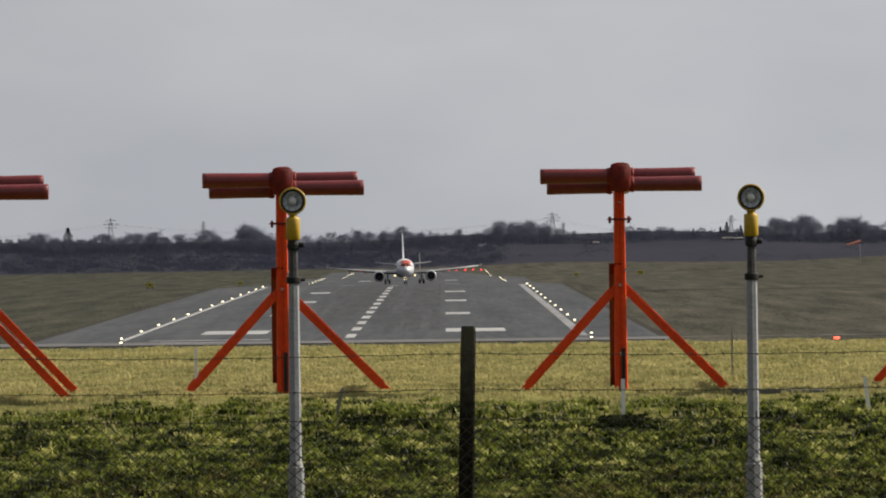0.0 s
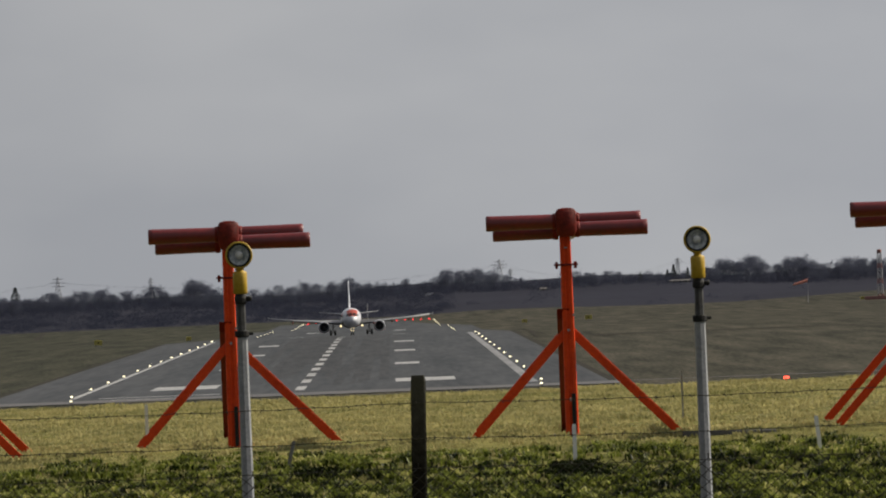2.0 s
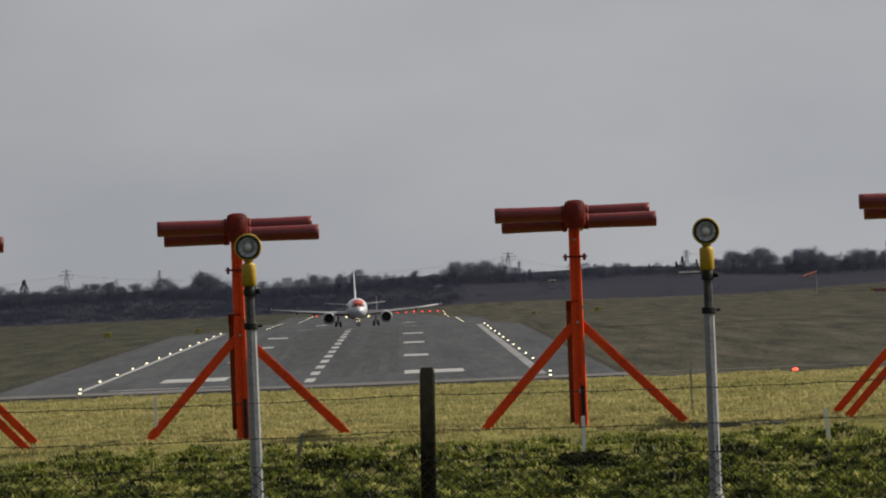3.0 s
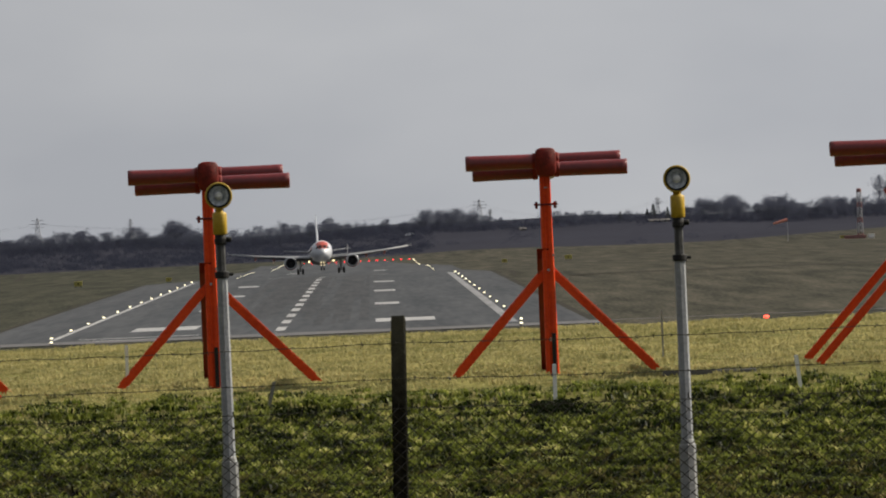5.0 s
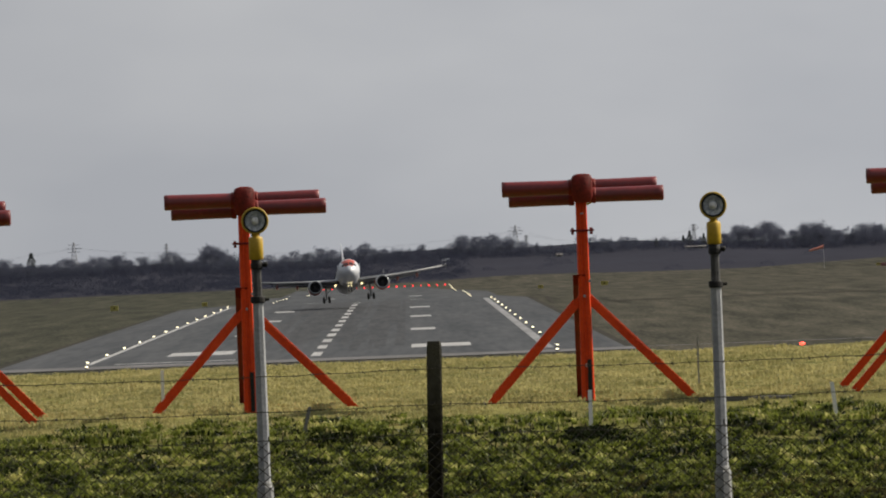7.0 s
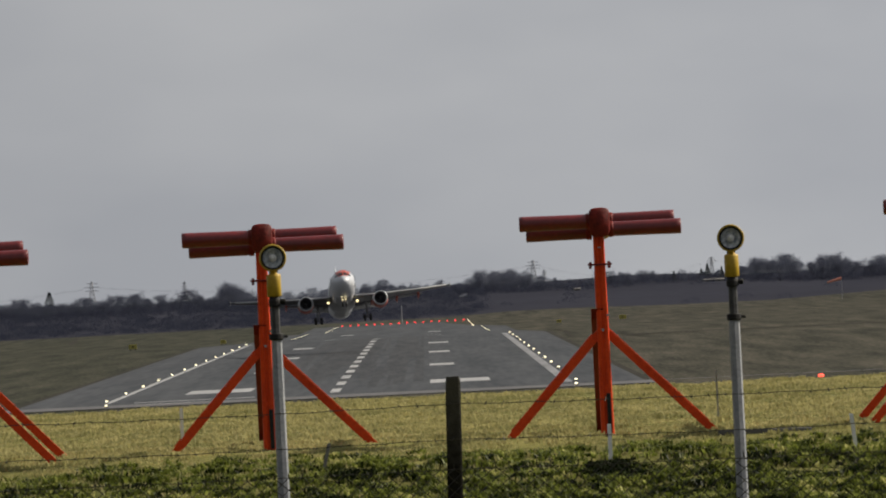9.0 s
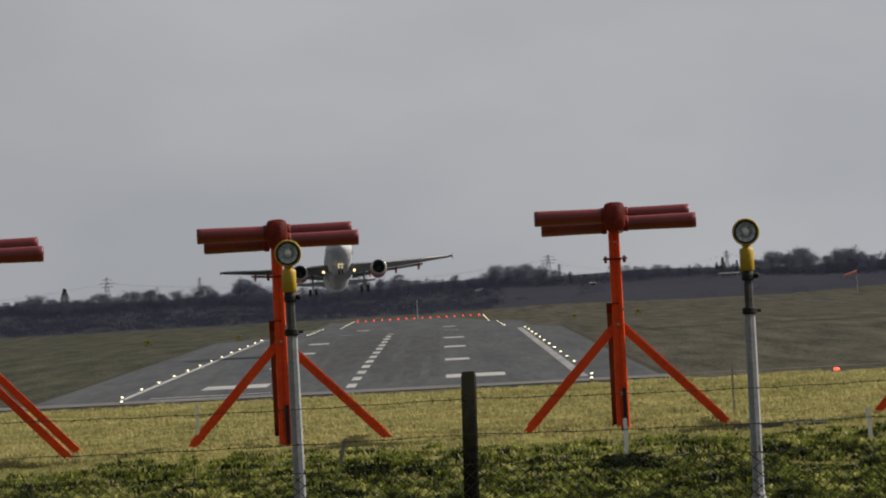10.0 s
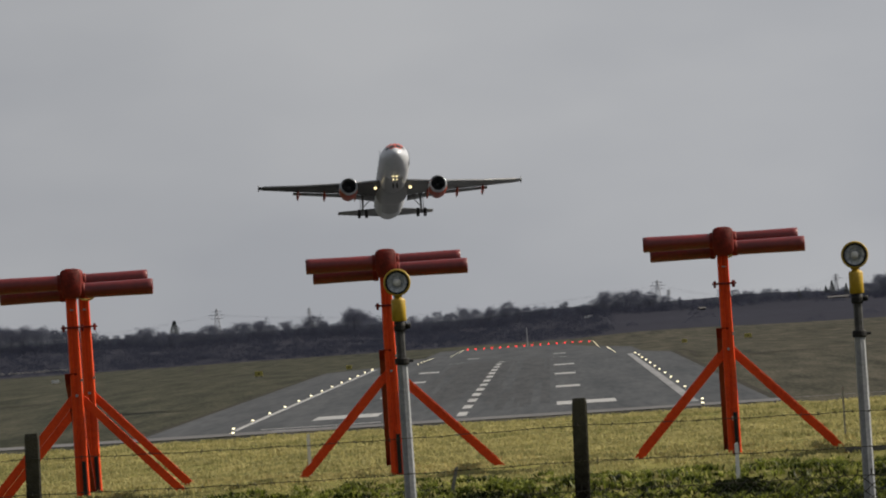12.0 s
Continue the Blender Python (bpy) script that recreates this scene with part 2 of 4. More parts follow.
M_GLASS_DARK = mat("cockpit_glass", (0.008, 0.009, 0.011), (0.014, 0.015, 0.018), 0.3, scale=1, fine=5, bump=0, spec=0.25)
M_TYRE = mat("tyre_rubber", (0.018, 0.018, 0.018), (0.032, 0.031, 0.03), 0.85, scale=2, fine=20, bump=0.1)
M_STRUT = mat("gear_steel", (0.30, 0.31, 0.32), (0.42, 0.43, 0.44), 0.4, 0.4, scale=2, fine=20, bump=0)
M_SIGN = mat("yellow_sign", (0.36, 0.32, 0.06), (0.44, 0.39, 0.09), 0.6, scale=1, fine=10, bump=0)
M_WHITE = mat("white_paint", (0.68, 0.68, 0.68), (0.80, 0.80, 0.79), 0.6, scale=0.5, fine=6, bump=0)
M_ROOF = mat("slate_roof", (0.12, 0.11, 0.11), (0.20, 0.19, 0.18), 0.8, scale=0.5, fine=6, bump=0)
M_SOCK = mat("windsock_cloth", (0.72, 0.26, 0.18), (0.80, 0.34, 0.25), 0.8, scale=1, fine=10, bump=0)
M_FADED = mat("faded_red_paint", (0.22, 0.10, 0.10), (0.29, 0.14, 0.13), 0.7, scale=1, fine=10, bump=0)
# Steel paled a little for the haze before the far pylons.
M_LATTICE = mat("lattice_steel", (0.29, 0.295, 0.315), (0.36, 0.365, 0.385), 0.7, 0.0, scale=0.5, fine=5, bump=0)
G_WHITE = glow("runway_light_glow", (1.0, 0.90, 0.60), 2.2)
G_RED = glow("red_light_glow", (1.0, 0.02, 0.03), 2.2)
G_LAND = glow("landing_light_glow", (1.0, 0.80, 0.42), 1.9)


# ---- mesh helpers ----
def finish(bm, name, material, smooth=False):
    bmesh.ops.recalc_face_normals(bm, faces=bm.faces[:])
    me = bpy.data.meshes.new(name)
    bm.to_mesh(me)
    bm.free()
    for mm in (material if isinstance(material, (list, tuple)) else [material]):
        me.materials.append(mm)
    if smooth:
        me.polygons.foreach_set("use_smooth", [True] * len(me.polygons))
    return me


def part(name, bm, material, parent=None, label="", smooth=False):
    ob = new(name, finish(bm, name, material, smooth))
    ob.parent = parent
    return tagged(ob, label)


def empty(name, m):
    ob = new(name)
    ob.matrix_world = m
    return ob


def rod(bm, a, b, r0, r1=None, n=8, cap=True, flat=False):
    """A round (or, with n=4 and flat, square) bar from a to b."""
    a, b = Vector(a), Vector(b)
    r1 = r0 if r1 is None else r1
    q = (b - a).to_track_quat("Z", "Y").to_matrix()
    off = math.pi / 4 if n == 4 else 0
    rings = []
    for p, r in ((a, r0), (b, r1)):
        rings.append([bm.verts.new(p + q @ Vector((r * math.cos(off + 2 * math.pi * i / n), r * math.sin(off + 2 * math.pi * i / n), 0))) for i in range(n)])
    for i in range(n):
        bm.faces.new((rings[0][i], rings[0][(i + 1) % n], rings[1][(i + 1) % n], rings[1][i]))
    if cap:
        bm.faces.new(rings[0][::-1])
        bm.faces.new(rings[1])
    return bm


def block(bm, c, s, bevel=0.0, turn=None):
    m = Matrix.Translation(c) @ (turn or Matrix()) @ Matrix.Diagonal((*s, 1))
    got = bmesh.ops.create_cube(bm, size=1, matrix=m)["verts"]
    if bevel:
        edges = list({e for v in got for e in v.link_edges})
        bmesh.ops.bevel(bm, geom=edges, offset=bevel, segments=2, affect="EDGES", profile=0.5)
    return bm


def loft(bm, rings, closed=True, cap=True):
    """Skin a row of rings of points."""
    vs = [[bm.verts.new(p) for p in ring] for ring in rings]
    n = len(vs[0])
    for a, b in zip(vs, vs[1:]):
        for i in range(n if closed else n - 1):
            j = (i + 1) % n
            bm.faces.new((a[i], a[j], b[j], b[i]))
    if cap and closed:
        bm.faces.new(vs[0][::-1])
        bm.faces.new(vs[-1])
    return bm


def lathe(bm, prof, n=20, axis="Y", centre=(0, 0, 0), cap=True):
    """Turn (along, radius) pairs about an axis through centre."""
    c = Vector(centre)
    rings = []
    for s, r in prof:
        ring = []
        for i in range(n):
            a = 2 * math.pi * i / n
            u, v = max(r, 1e-4) * math.cos(a), max(r, 1e-4) * math.sin(a)
            ring.append(c + Vector({"Y": (u, s, v), "Z": (u, v, s), "X": (s, u, v)}[axis]))
        rings.append(ring)
    return loft(bm, rings, cap=cap)


def smooth01(x):
    x = min(1.0, max(0.0, x))
    return x * x * (3 - 2 * x)


# ---- ground ----
PROFILE = ((-400, 10.2), (-20, 10.4), (8, 10.3), (40, 9.3), (57, 9.0), (66, 9.0), (71, 9.62), (77, 10.36), (80, 10.5), (100, 10.485), (111, 10.462),
           (118, 10.2), (140, 9.4), (300, 5.8), (600, 2.2), (850, 0.12), (915, 0.1), (1650, 0.1), (2197, -3.2), (2480, -3.75), (2921, -6.3),
           (3338, -6.7), (3600, -7.2), (3720, -7.0), (4250, 1.6), (4600, 3.2), (4990, 3.0))


def far_brow(x):
    """The airfield's far edge swells beyond the runway, dips and climbs to the east."""
    row = ((12, 0.0), (37, 1.1), (66, 1.1), (90, 0.45), (106, 0.2), (121, 0.05), (146, 0.0), (170, 0.8), (189, 1.5), (204, 2.1), (260, 3.4))
    if x <= 12:
        return 0.0
    for (x0, z0), (x1, z1) in zip(row, row[1:]):
        if x <= x1:
            return z0 + (z1 - z0) * (x - x0) / (x1 - x0)
    return 3.4


def ground_z(x, y):
    for (y0, z0), (y1, z1) in zip(PROFILE, PROFILE[1:]):
        if y <= y1:
            z = z0 + (z1 - z0) * max(0.0, (y - y0) / (y1 - y0))
            break
    else:
        z = PROFILE[-1][1]
    if 56 < y < 118:
        z -= 0.004 * x * min(1.0, (y - 56) / 20) * (1 - smooth01((y - 82) / 20))
    if 62 < y < 110 and x < -2.4:            # a slight hollow round the western antenna
        z -= 0.065 * smooth01((-x - 2.4) / 1.4) * smooth01((y - 62) / 10) * (1 - smooth01((y - 86) / 22))
    z += 0.006 * max(-220, min(260, x)) * smooth01((y - 2300) / 1300)
    z += far_brow(x) * smooth01((y - 3450) / 190) * (1 - smooth01((y - 3720) / 300))
    if y > 3700:
        z += 1.2 * math.sin(x / 47.0) * smooth01((y - 3700) / 400) + 0.8 * math.sin(x / 19.0 + 1) * smooth01((y - 3800) / 400)
    return z


STATIONS = sorted(set([y for y, _ in PROFILE] + list(range(58, 118, 1)) + list(range(120, 920, 40)) + list(range(915, 3600, 35)) + list(range(3600, 4990, 60))))


def ground():
    bm = bmesh.new()
    xs = [-3500, -1500, -700, -400, -250] + list(range(-200, -10, 12)) + [v * 0.5 for v in range(-18, 19)] + list(range(12, 212, 12)) + [260, 420, 700, 1500, 3500]
    rows = []
    for y in STATIONS:
        row = []
        for x in xs:
            z = ground_z(x, y)
            if 57 < y < 113 and abs(x) < 9:
                z += 0.05 * noise.noise((x * 1.3, y * 0.8, 0)) + 0.03 * noise.noise((x * 4, y * 2, 5))
            row.append(bm.verts.new((x, y, z)))
        rows.append(row)
    for a, b, y in zip(rows, rows[1:], STATIONS):
        for i in range(len(xs) - 1):
            f = bm.faces.new((a[i], a[i + 1], b[i + 1], b[i]))
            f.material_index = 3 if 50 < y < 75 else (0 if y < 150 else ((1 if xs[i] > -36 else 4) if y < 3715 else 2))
            f.smooth = True
    ob = part("ground", bm, [M_GROUND, M_FIELD, M_HILL, M_SOIL, M_FIELD_WEST])
    return tagged(ob, "rough winter grass falling from a bank to an airfield", "ground", kind="structure")


ground()


def strip(bm, x0, x1, y0, y1, lift, skew=0.0):
    """A sheet that follows the ground between two stations; skew: metres sideways for each metre onwards."""
    ys = [y0] + [s for s in STATIONS if y0 < s < y1] + [y1]
    prev = None
    for y in ys:
        z = ground_z((x0 + x1) / 2, y) + lift
        cur = (bm.verts.new((x0 + skew * y, y, z)), bm.verts.new((x1 + skew * y, y, z)))
        if prev:
            bm.faces.new((prev[0], prev[1], cur[1], cur[0]))
        prev = cur
    return bm


SKEW = 0.00098                       # the runway's direction, against the y axis
RX, R_L, R_R = -9.8, -33.1, 14.85     # centreline and the two rows of edge lights, carried back to the eye's station
RUN0, RUN1 = 904.0, 3352.0


def on_runway(x0, x1, y0, y1, lift):
    return strip(bmesh.new(), x0, x1, y0, y1, lift, SKEW)


def runway():
    run = tagged(part("runway", on_runway(-41.7, 21.4, RUN0, RUN1, 0.10), M_ASPHALT),
                 "grey asphalt runway with white markings and dark tyre marks", "runway", kind="structure")
    rnd = random.Random(21)
    for k in range(90):
        x = rnd.choice((-15.0, -13.5, -6.4, -4.5)) + rnd.gauss(0, 1.9)
        y = rnd.uniform(940, 1500)
        part("rubber_streak", on_runway(x, x + rnd.uniform(0.25, 1.3), y, y + rnd.uniform(120, 700), 0.104 + 0.0002 * k), M_RUBBER, run, "dark rubber deposit")
    for k in range(14):
        x, y = rnd.uniform(-30, 12), rnd.uniform(930, 1700)
        part("tar_joint", on_runway(x, x + rnd.uniform(6, 20), y, y + rnd.uniform(0.5, 2.0), 0.102), M_RUBBER, run)
    for i in range(14):
        y = 920 + 60.5 * i
        part("centreline_mark", on_runway(RX - 0.5, RX + 0.5, y, y + 31, 0.13), M_PAINT, run)
    part("edge_stripe", on_runway(R_L - 0.05, R_L + 0.60, 916, 1690, 0.13), M_PAINT, run)
    part("edge_stripe", on_runway(R_R - 1.45, R_R - 0.40, 916, 1690, 0.13), M_WORN, run)
    for x0, x1 in ((-26.1, -19.1), (0.0, 6.4)):
        part("aiming_mark", on_runway(x0, x1, 960, 990, 0.13), M_PAINT, run)
    for y, w in ((1140, 3.1), (1325, 3.1), (1495, 3.3), (1900, 3.0), (2320, 3.2)):
        part("zone_mark", on_runway(0.0, w, y, y + 24, 0.13), M_PAINT, run)
        part("zone_mark", on_runway(-19.2 - w, -19.2, y, y + 24, 0.13), M_PAINT, run)
    for x0, x1, y0, y1 in ((34, 160, 1490, 1506), (38, 200, 1930, 1960), (44, 240, 2500, 2545), (-130, -60, 2040, 2065), (-200, -75, 1380, 1392)):
        tagged(part("drain_line", strip(bmesh.new(), x0, x1, y0, y1, 0.05), M_MUD), "dark drain line across the airfield turf", "drain", kind="structure")
    for x0, x1 in ((-42.7, -41.7), (21.4, 22.4)):
        tagged(part("verge", on_runway(x0, x1, RUN0, 2000, 0.06), M_MUD), "dark muddy verge along the asphalt", "verge", kind="structure")
    part("hold_line", strip(bmesh.new(), -29.1, -16.9, 911.0, 914.5, 0.135), M_PAINT, run)
    part("hold_line", strip(bmesh.new(), -27.5, -20.0, 897.0, 899.0, 0.10), M_PAINT, run)
    return tagged(part("road", strip(strip(bmesh.new(), -600, 23, 884, 906, 0.08), 23, 600, 899, 902, 0.08), M_CONCRETE), "pale concrete perimeter road across the runway end", "road", kind="structure")


runway()


def light_meshes():
    bm = bmesh.new()
    lathe(bm, ((0, 0.14), (0.04, 0.14), (0.07, 0.10), (0.14, 0.09)), 8, "Z")
    base = finish(bm, "base", M_DARK)
    out = []
    for g, r in ((G_WHITE, 0.125), (G_RED, 0.21)):
        bm = bmesh.new()
        bmesh.ops.create_uvsphere(bm, u_segments=8, v_segments=6, radius=r, matrix=Matrix.Translation((0, 0, 0.2)) @ Matrix.Diagonal((1.15, 1.0, 0.7, 1)))
        out.append(finish(bm, "lens", g, True))
    return base, out[0], out[1]


L_BASE, L_WHITE, L_RED = light_meshes()


def runway_light(x, y, red=False, size=1.0):
    x += SKEW * y
    e = empty("runway_light", Matrix.Translation((x, y, ground_z(x, y) + 0.10)) @ Matrix.Scale(size, 4))
    for nm, me in (("base", L_BASE), ("lens", L_RED if red else L_WHITE)):
        o = new(nm, me)
        o.parent = e
    tagged(e, "low red runway end light, lit" if red else "low white runway edge light, lit", "runway light", "runway end lights" if red else "runway edge lights")


# Two added lights stand in for reflections of the nearest pair on the pavement.
for x in (R_L + 1.15, R_R - 0.55):
    runway_light(x, 888)
for i in range(13):
    for x in (R_L, R_R):
        runway_light(x, 922 + 60 * i, size=1.0 + 0.012 * i)
for i in range(6):
    for x in (R_L, R_R):
        runway_light(x, 2197 + 57 * i, size=0.95)
for i in range(8):
    for x in (R_L, R_R):
        runway_light(x, 2921 + 60 * i, size=1.0)
for i in range(16):
    runway_light(R_L + 1.5 + (R_R - R_L - 3.0) * i / 15, 3347, True, 1.35)


# ---- localiser antennas ----
def antenna():
    """A localiser antenna: hub with two pairs of tubes on a boom between a front and a rear post, each braced. Origin at the front post's foot."""
    e = new("localiser_antenna")
    top, lean, gap = 1.845, 0.050, 2.2
    px = 0.036                    # the posts stand a little off the hub's middle
    for y in (0.0, gap):
        bm = bmesh.new()
        loft(bm, [[(px + sx * w, y + sy * w * 0.9, z) for sx, sy in ((-1, -0.5), (-0.86, -0.86), (-0.3, -1), (-0.2, -0.8), (0.2, -0.8), (0.3, -1), (0.86, -0.86), (1, -0.5), (1, 0.8), (0.8, 1), (-0.8, 1), (-1, 0.8))]
                  for z, w in ((-0.03, 0.060), (0.9, 0.053), (1.78, 0.048))])
        post = part("post", bm, M_ORANGE, e, "bright orange folded steel post")
        bm = bmesh.new()
        block(bm, (px + 0.022, y - 0.058, 0.165), (0.036, 0.014, 0.35), 0.003)
        part("cable_cover", bm, M_DARK, post, "black cable cover")
        bm = bmesh.new()
        block(bm, (px, y, 1.48), (0.165, 0.13, 0.018), 0.004)
        for sx in (-1, 1):
            rod(bm, (px + 0.084 * sx, y, 1.445), (px + 0.084 * sx, y, 1.505), 0.012, n=6)
            rod(bm, (px + 0.070 * sx, y, 1.48), (px + 0.108 * sx, y, 1.48), 0.009, n=6)
        part("collar", bm, M_HUB, post, "dark red clamp collar with bolts")
        bm = bmesh.new()
        block(bm, (px + 0.003, y - 0.050, 1.63), (0.030, 0.010, 0.012), 0.002)
        part("name_plate", bm, M_GALV, post, "small bare metal plate")
        for dx, z in ((0.0, 0.90), (0.052, 1.03)):
            part("bolt", rod(bmesh.new(), (px + dx, y - 0.066, z), (px + dx, y - 0.040, z), 0.013, n=6), M_GALV, post)
        for sx in (-1, 1):
            bm = bmesh.new()
            a, b = Vector((px + 0.03 * sx, y, 0.88)), Vector((0.095 + 0.925 * sx, y, -0.055 - 0.025 * sx))
            dirn = (b - a).normalized()
            q = Matrix.Rotation(math.atan2(dirn.x, dirn.z), 4, "Y")
            block(bm, (a + b) / 2, (0.070, 0.012, (b - a).length), 0.002, q)
            nrm = Vector((-dirn.z, 0, dirn.x)) * (0.030 * sx)
            block(bm, (a + b) / 2 + nrm + Vector((0, 0.018, 0)), (0.010, 0.030, (b - a).length), 0.002, q)
            part("brace", bm, M_ORANGE, e, "bright orange angle-iron brace")
        if y:
            for k in range(4):
                bm = bmesh.new()
                for j in range(8):
                    a0, a1 = math.pi * j / 8, math.pi * (j + 1) / 8
                    yy = y - 0.12 + 0.06 * k
                    rod(bm, (lean + 0.02 + 0.075 * math.cos(a0), yy, top - 0.08 - 0.05 * math.sin(a0)), (lean + 0.02 + 0.075 * math.cos(a1), yy, top - 0.08 - 0.05 * math.sin(a1)), 0.010, n=5)
                part("cable_loop", bm, M_BRASS, e, "yellow cable loop under the boom")
    bm = bmesh.new()             # raking strut from the front post down to the rear post's foot
    loft(bm, [[(px + x, y + dy, z) for x, dy in ((-0.098, -0.03), (0.010, -0.03), (0.010, 0.03), (-0.098, 0.03))] for y, z in ((-0.02, 1.09), (0.06, 1.0), (gap - 0.02, -0.04))])
    part("raking_strut", bm, M_SHADED_STRUT, e, "red strut raking back between the posts, darkened for shade")
    bm = bmesh.new()
    block(bm, (lean, gap / 2 + 0.1, top - 0.02), (0.10, gap, 0.10), 0.02)
    part("boom", bm, M_HUB, e, "red boom between the posts")
    bm = bmesh.new()
    outline = [(0.093, -0.02), (0.093, 0.015), (0.085, 0.040), (0.066, 0.054), (0.03, 0.062), (-0.03, 0.062), (-0.066, 0.054), (-0.085, 0.040), (-0.093, 0.015), (-0.093, -0.02),
               (-0.093, -0.13), (-0.085, -0.165), (-0.06, -0.195), (0.06, -0.195), (0.085, -0.165), (0.093, -0.13)]
    rings = []
    for y, g in ((-0.16, 0.88), (-0.135, 1.0), (0.30, 1.0), (0.33, 0.90)):
        rings.append([(lean + x * g, y, top + 0.075 + z * g) for x, z in outline])
    part("hub", loft(bm, rings), M_HUB, e, "weathered dark orange hub casing", True)
    for side, y, z, far in ((-1, -0.06, 0.032, 0.71), (1, -0.06, -0.044, 0.72), (-1, 0.22, -0.060, 0.655), (1, 0.22, 0.034, 0.665)):
        bm = bmesh.new()
        n0 = 0.07
        prof = [(n0, 0.062), (n0 + 0.03, 0.064), (0.35, 0.065), (far - 0.05, 0.068), (far - 0.006, 0.068), (far, 0.058), (far - 0.006, 0.052), (far - 0.05, 0.051)]
        lathe(bm, [(side * p, r) for p, r in prof], 20, "X", (lean, y, top + z - 0.012))
        tube = part("tube", bm, M_TUBE, e, "faded dark red dipole tube", True)
        bm = bmesh.new()
        lathe(bm, [(side * q, r) for q, r in ((0.075, 0.068), (0.085, 0.071), (0.11, 0.071), (0.12, 0.067))], 20, "X", (lean, y, top + z - 0.012))
        part("sleeve", bm, M_HUB, tube, "", True)
    return tagged(e, "orange localiser antenna with four dark red tubes on braced posts", "antenna", "localiser antenna array")


def antennas():
    first = None
    for x, z, turn in ((-4.19, 10.440, 0), (-1.40, 10.515, 1.0), (1.59, 10.515, -1.1), (4.815, 10.515, 0)):
        if first is None:
            first = antenna()
            first.matrix_world = pose(x, 80.0, z, 0, 0, turn) @ Matrix.Diagonal((1, 1, 1.04, 1))
        else:
            copy_thing(first, pose(x, 80.0, z, 0, 0, turn) @ Matrix.Diagonal((1, 1, 1 / 1.04, 1)))


antennas()


# ---- approach lamps ----
def approach_lamp():
    e = new("approach_lamp")
    h = 3.05                      # height of the lamp's centre
    bm = bmesh.new()
    rod(bm, (0, 0, 0), (0, 0, 1.075), 0.062, n=8)
    rod(bm, (0, 0, 1.075), (0, 0, 1.09), 0.062, 0.050, n=8)
    part("lower_mast", bm, M_GALV_OLD, e, "stained grey lower mast")
    bm = bmesh.new()
    rod(bm, (0, 0, 1.07), (0, 0, 2.47), 0.045, 0.040, n=8)
    part("mast", bm, M_GALV, e, "slim galvanised mast")
    part("joint_ring", lathe(bmesh.new(), ((1.087, 0.052), (1.095, 0.053), (1.11, 0.050), (1.118, 0.045)), 14, "Z"), M_GALV_OLD, e, "stained joint ring")
    part("upper_mast", rod(bmesh.new(), (0, 0, 2.46), (0, 0, 2.72), 0.034, 0.032, n=8), M_MAST_DARK, e, "blackened upper mast")
    for z, r in ((2.465, 0.054), (2.715, 0.046)):
        bm = bmesh.new()
        lathe(bm, ((z - 0.025, r * 0.9), (z - 0.018, r), (z + 0.018, r), (z + 0.025, r * 0.9)), 14, "Z")
        rod(bm, (r, 0, z), (r + 0.03, 0, z), 0.012, n=6)
        part("clamp", bm, M_DARK, e, "black clamp ring")
    bm = bmesh.new()
    rod(bm, (0, 0, 2.69), (0, 0, 2.77), 0.043, n=14)
    rod(bm, (0.03, 0, 2.725), (0.080, -0.01, 2.730), 0.016, n=8)
    part("coupling", bm, M_DARK, e, "black coupling with a cable stub", True)
    bm = bmesh.new()
    lathe(bm, ((2.762, 0.044), (2.770, 0.053), (2.915, 0.053), (2.928, 0.048), (2.932, 0.03), (2.955, 0.024)), 16, "Z")
    part("holder", bm, M_YELLOW, e, "chipped yellow lamp holder", True)
    bm = bmesh.new()
    rod(bm, (-0.02, 0.0, 2.94), (-0.02, 0.0, 2.97), 0.012, n=6)
    rod(bm, (0.02, 0.0, 2.94), (0.02, 0.0, 2.97), 0.012, n=6)
    part("yoke", bm, M_DARK, e)
    head = part("housing", lathe(bmesh.new(), ((-0.055, 0.088), (-0.06, 0.097), (-0.045, 0.102), (0.0, 0.10), (0.06, 0.075), (0.10, 0.045), (0.11, 0.0)), 28, "Y", (0, 0, h), cap=False), M_YELLOW, e,
                "round yellow lamp housing", True)
    bm = bmesh.new()
    lathe(bm, ((-0.056, 0.089), (-0.062, 0.086), (-0.05, 0.073), (-0.04, 0.073)), 28, "Y", (0, 0, h), cap=False)
    part("gasket", bm, M_DARK, head, "dark inner ring", True)
    bm = bmesh.new()
    lathe(bm, ((-0.045, 0.075), (-0.025, 0.062), (0.0, 0.042), (0.015, 0.0)), 24, "Y", (0, 0, h), cap=False)
    part("reflector", bm, M_REFLECT, head, "silvery reflector bowl", True)
    # Bulb made wide and white to stand in for the glass's bright centre.
    bm = bmesh.new()
    lathe(bm, ((-0.052, 0.0), (-0.05, 0.016), (-0.03, 0.030), (0.005, 0.028)), 14, "Y", (0, 0, h), cap=False)
    part("bulb", bm, M_WHITE, head, "", True)
    return tagged(e, "round yellow approach lamp, unlit, on a tall grey mast", "approach lamp", "approach lamps")


lamp = approach_lamp()
lamp.matrix_world = pose(-1.058, 67, 9.11)
copy_thing(lamp, pose(2.338, 67, 9.095))


# ---- perimeter fence ----
FY = 57.0


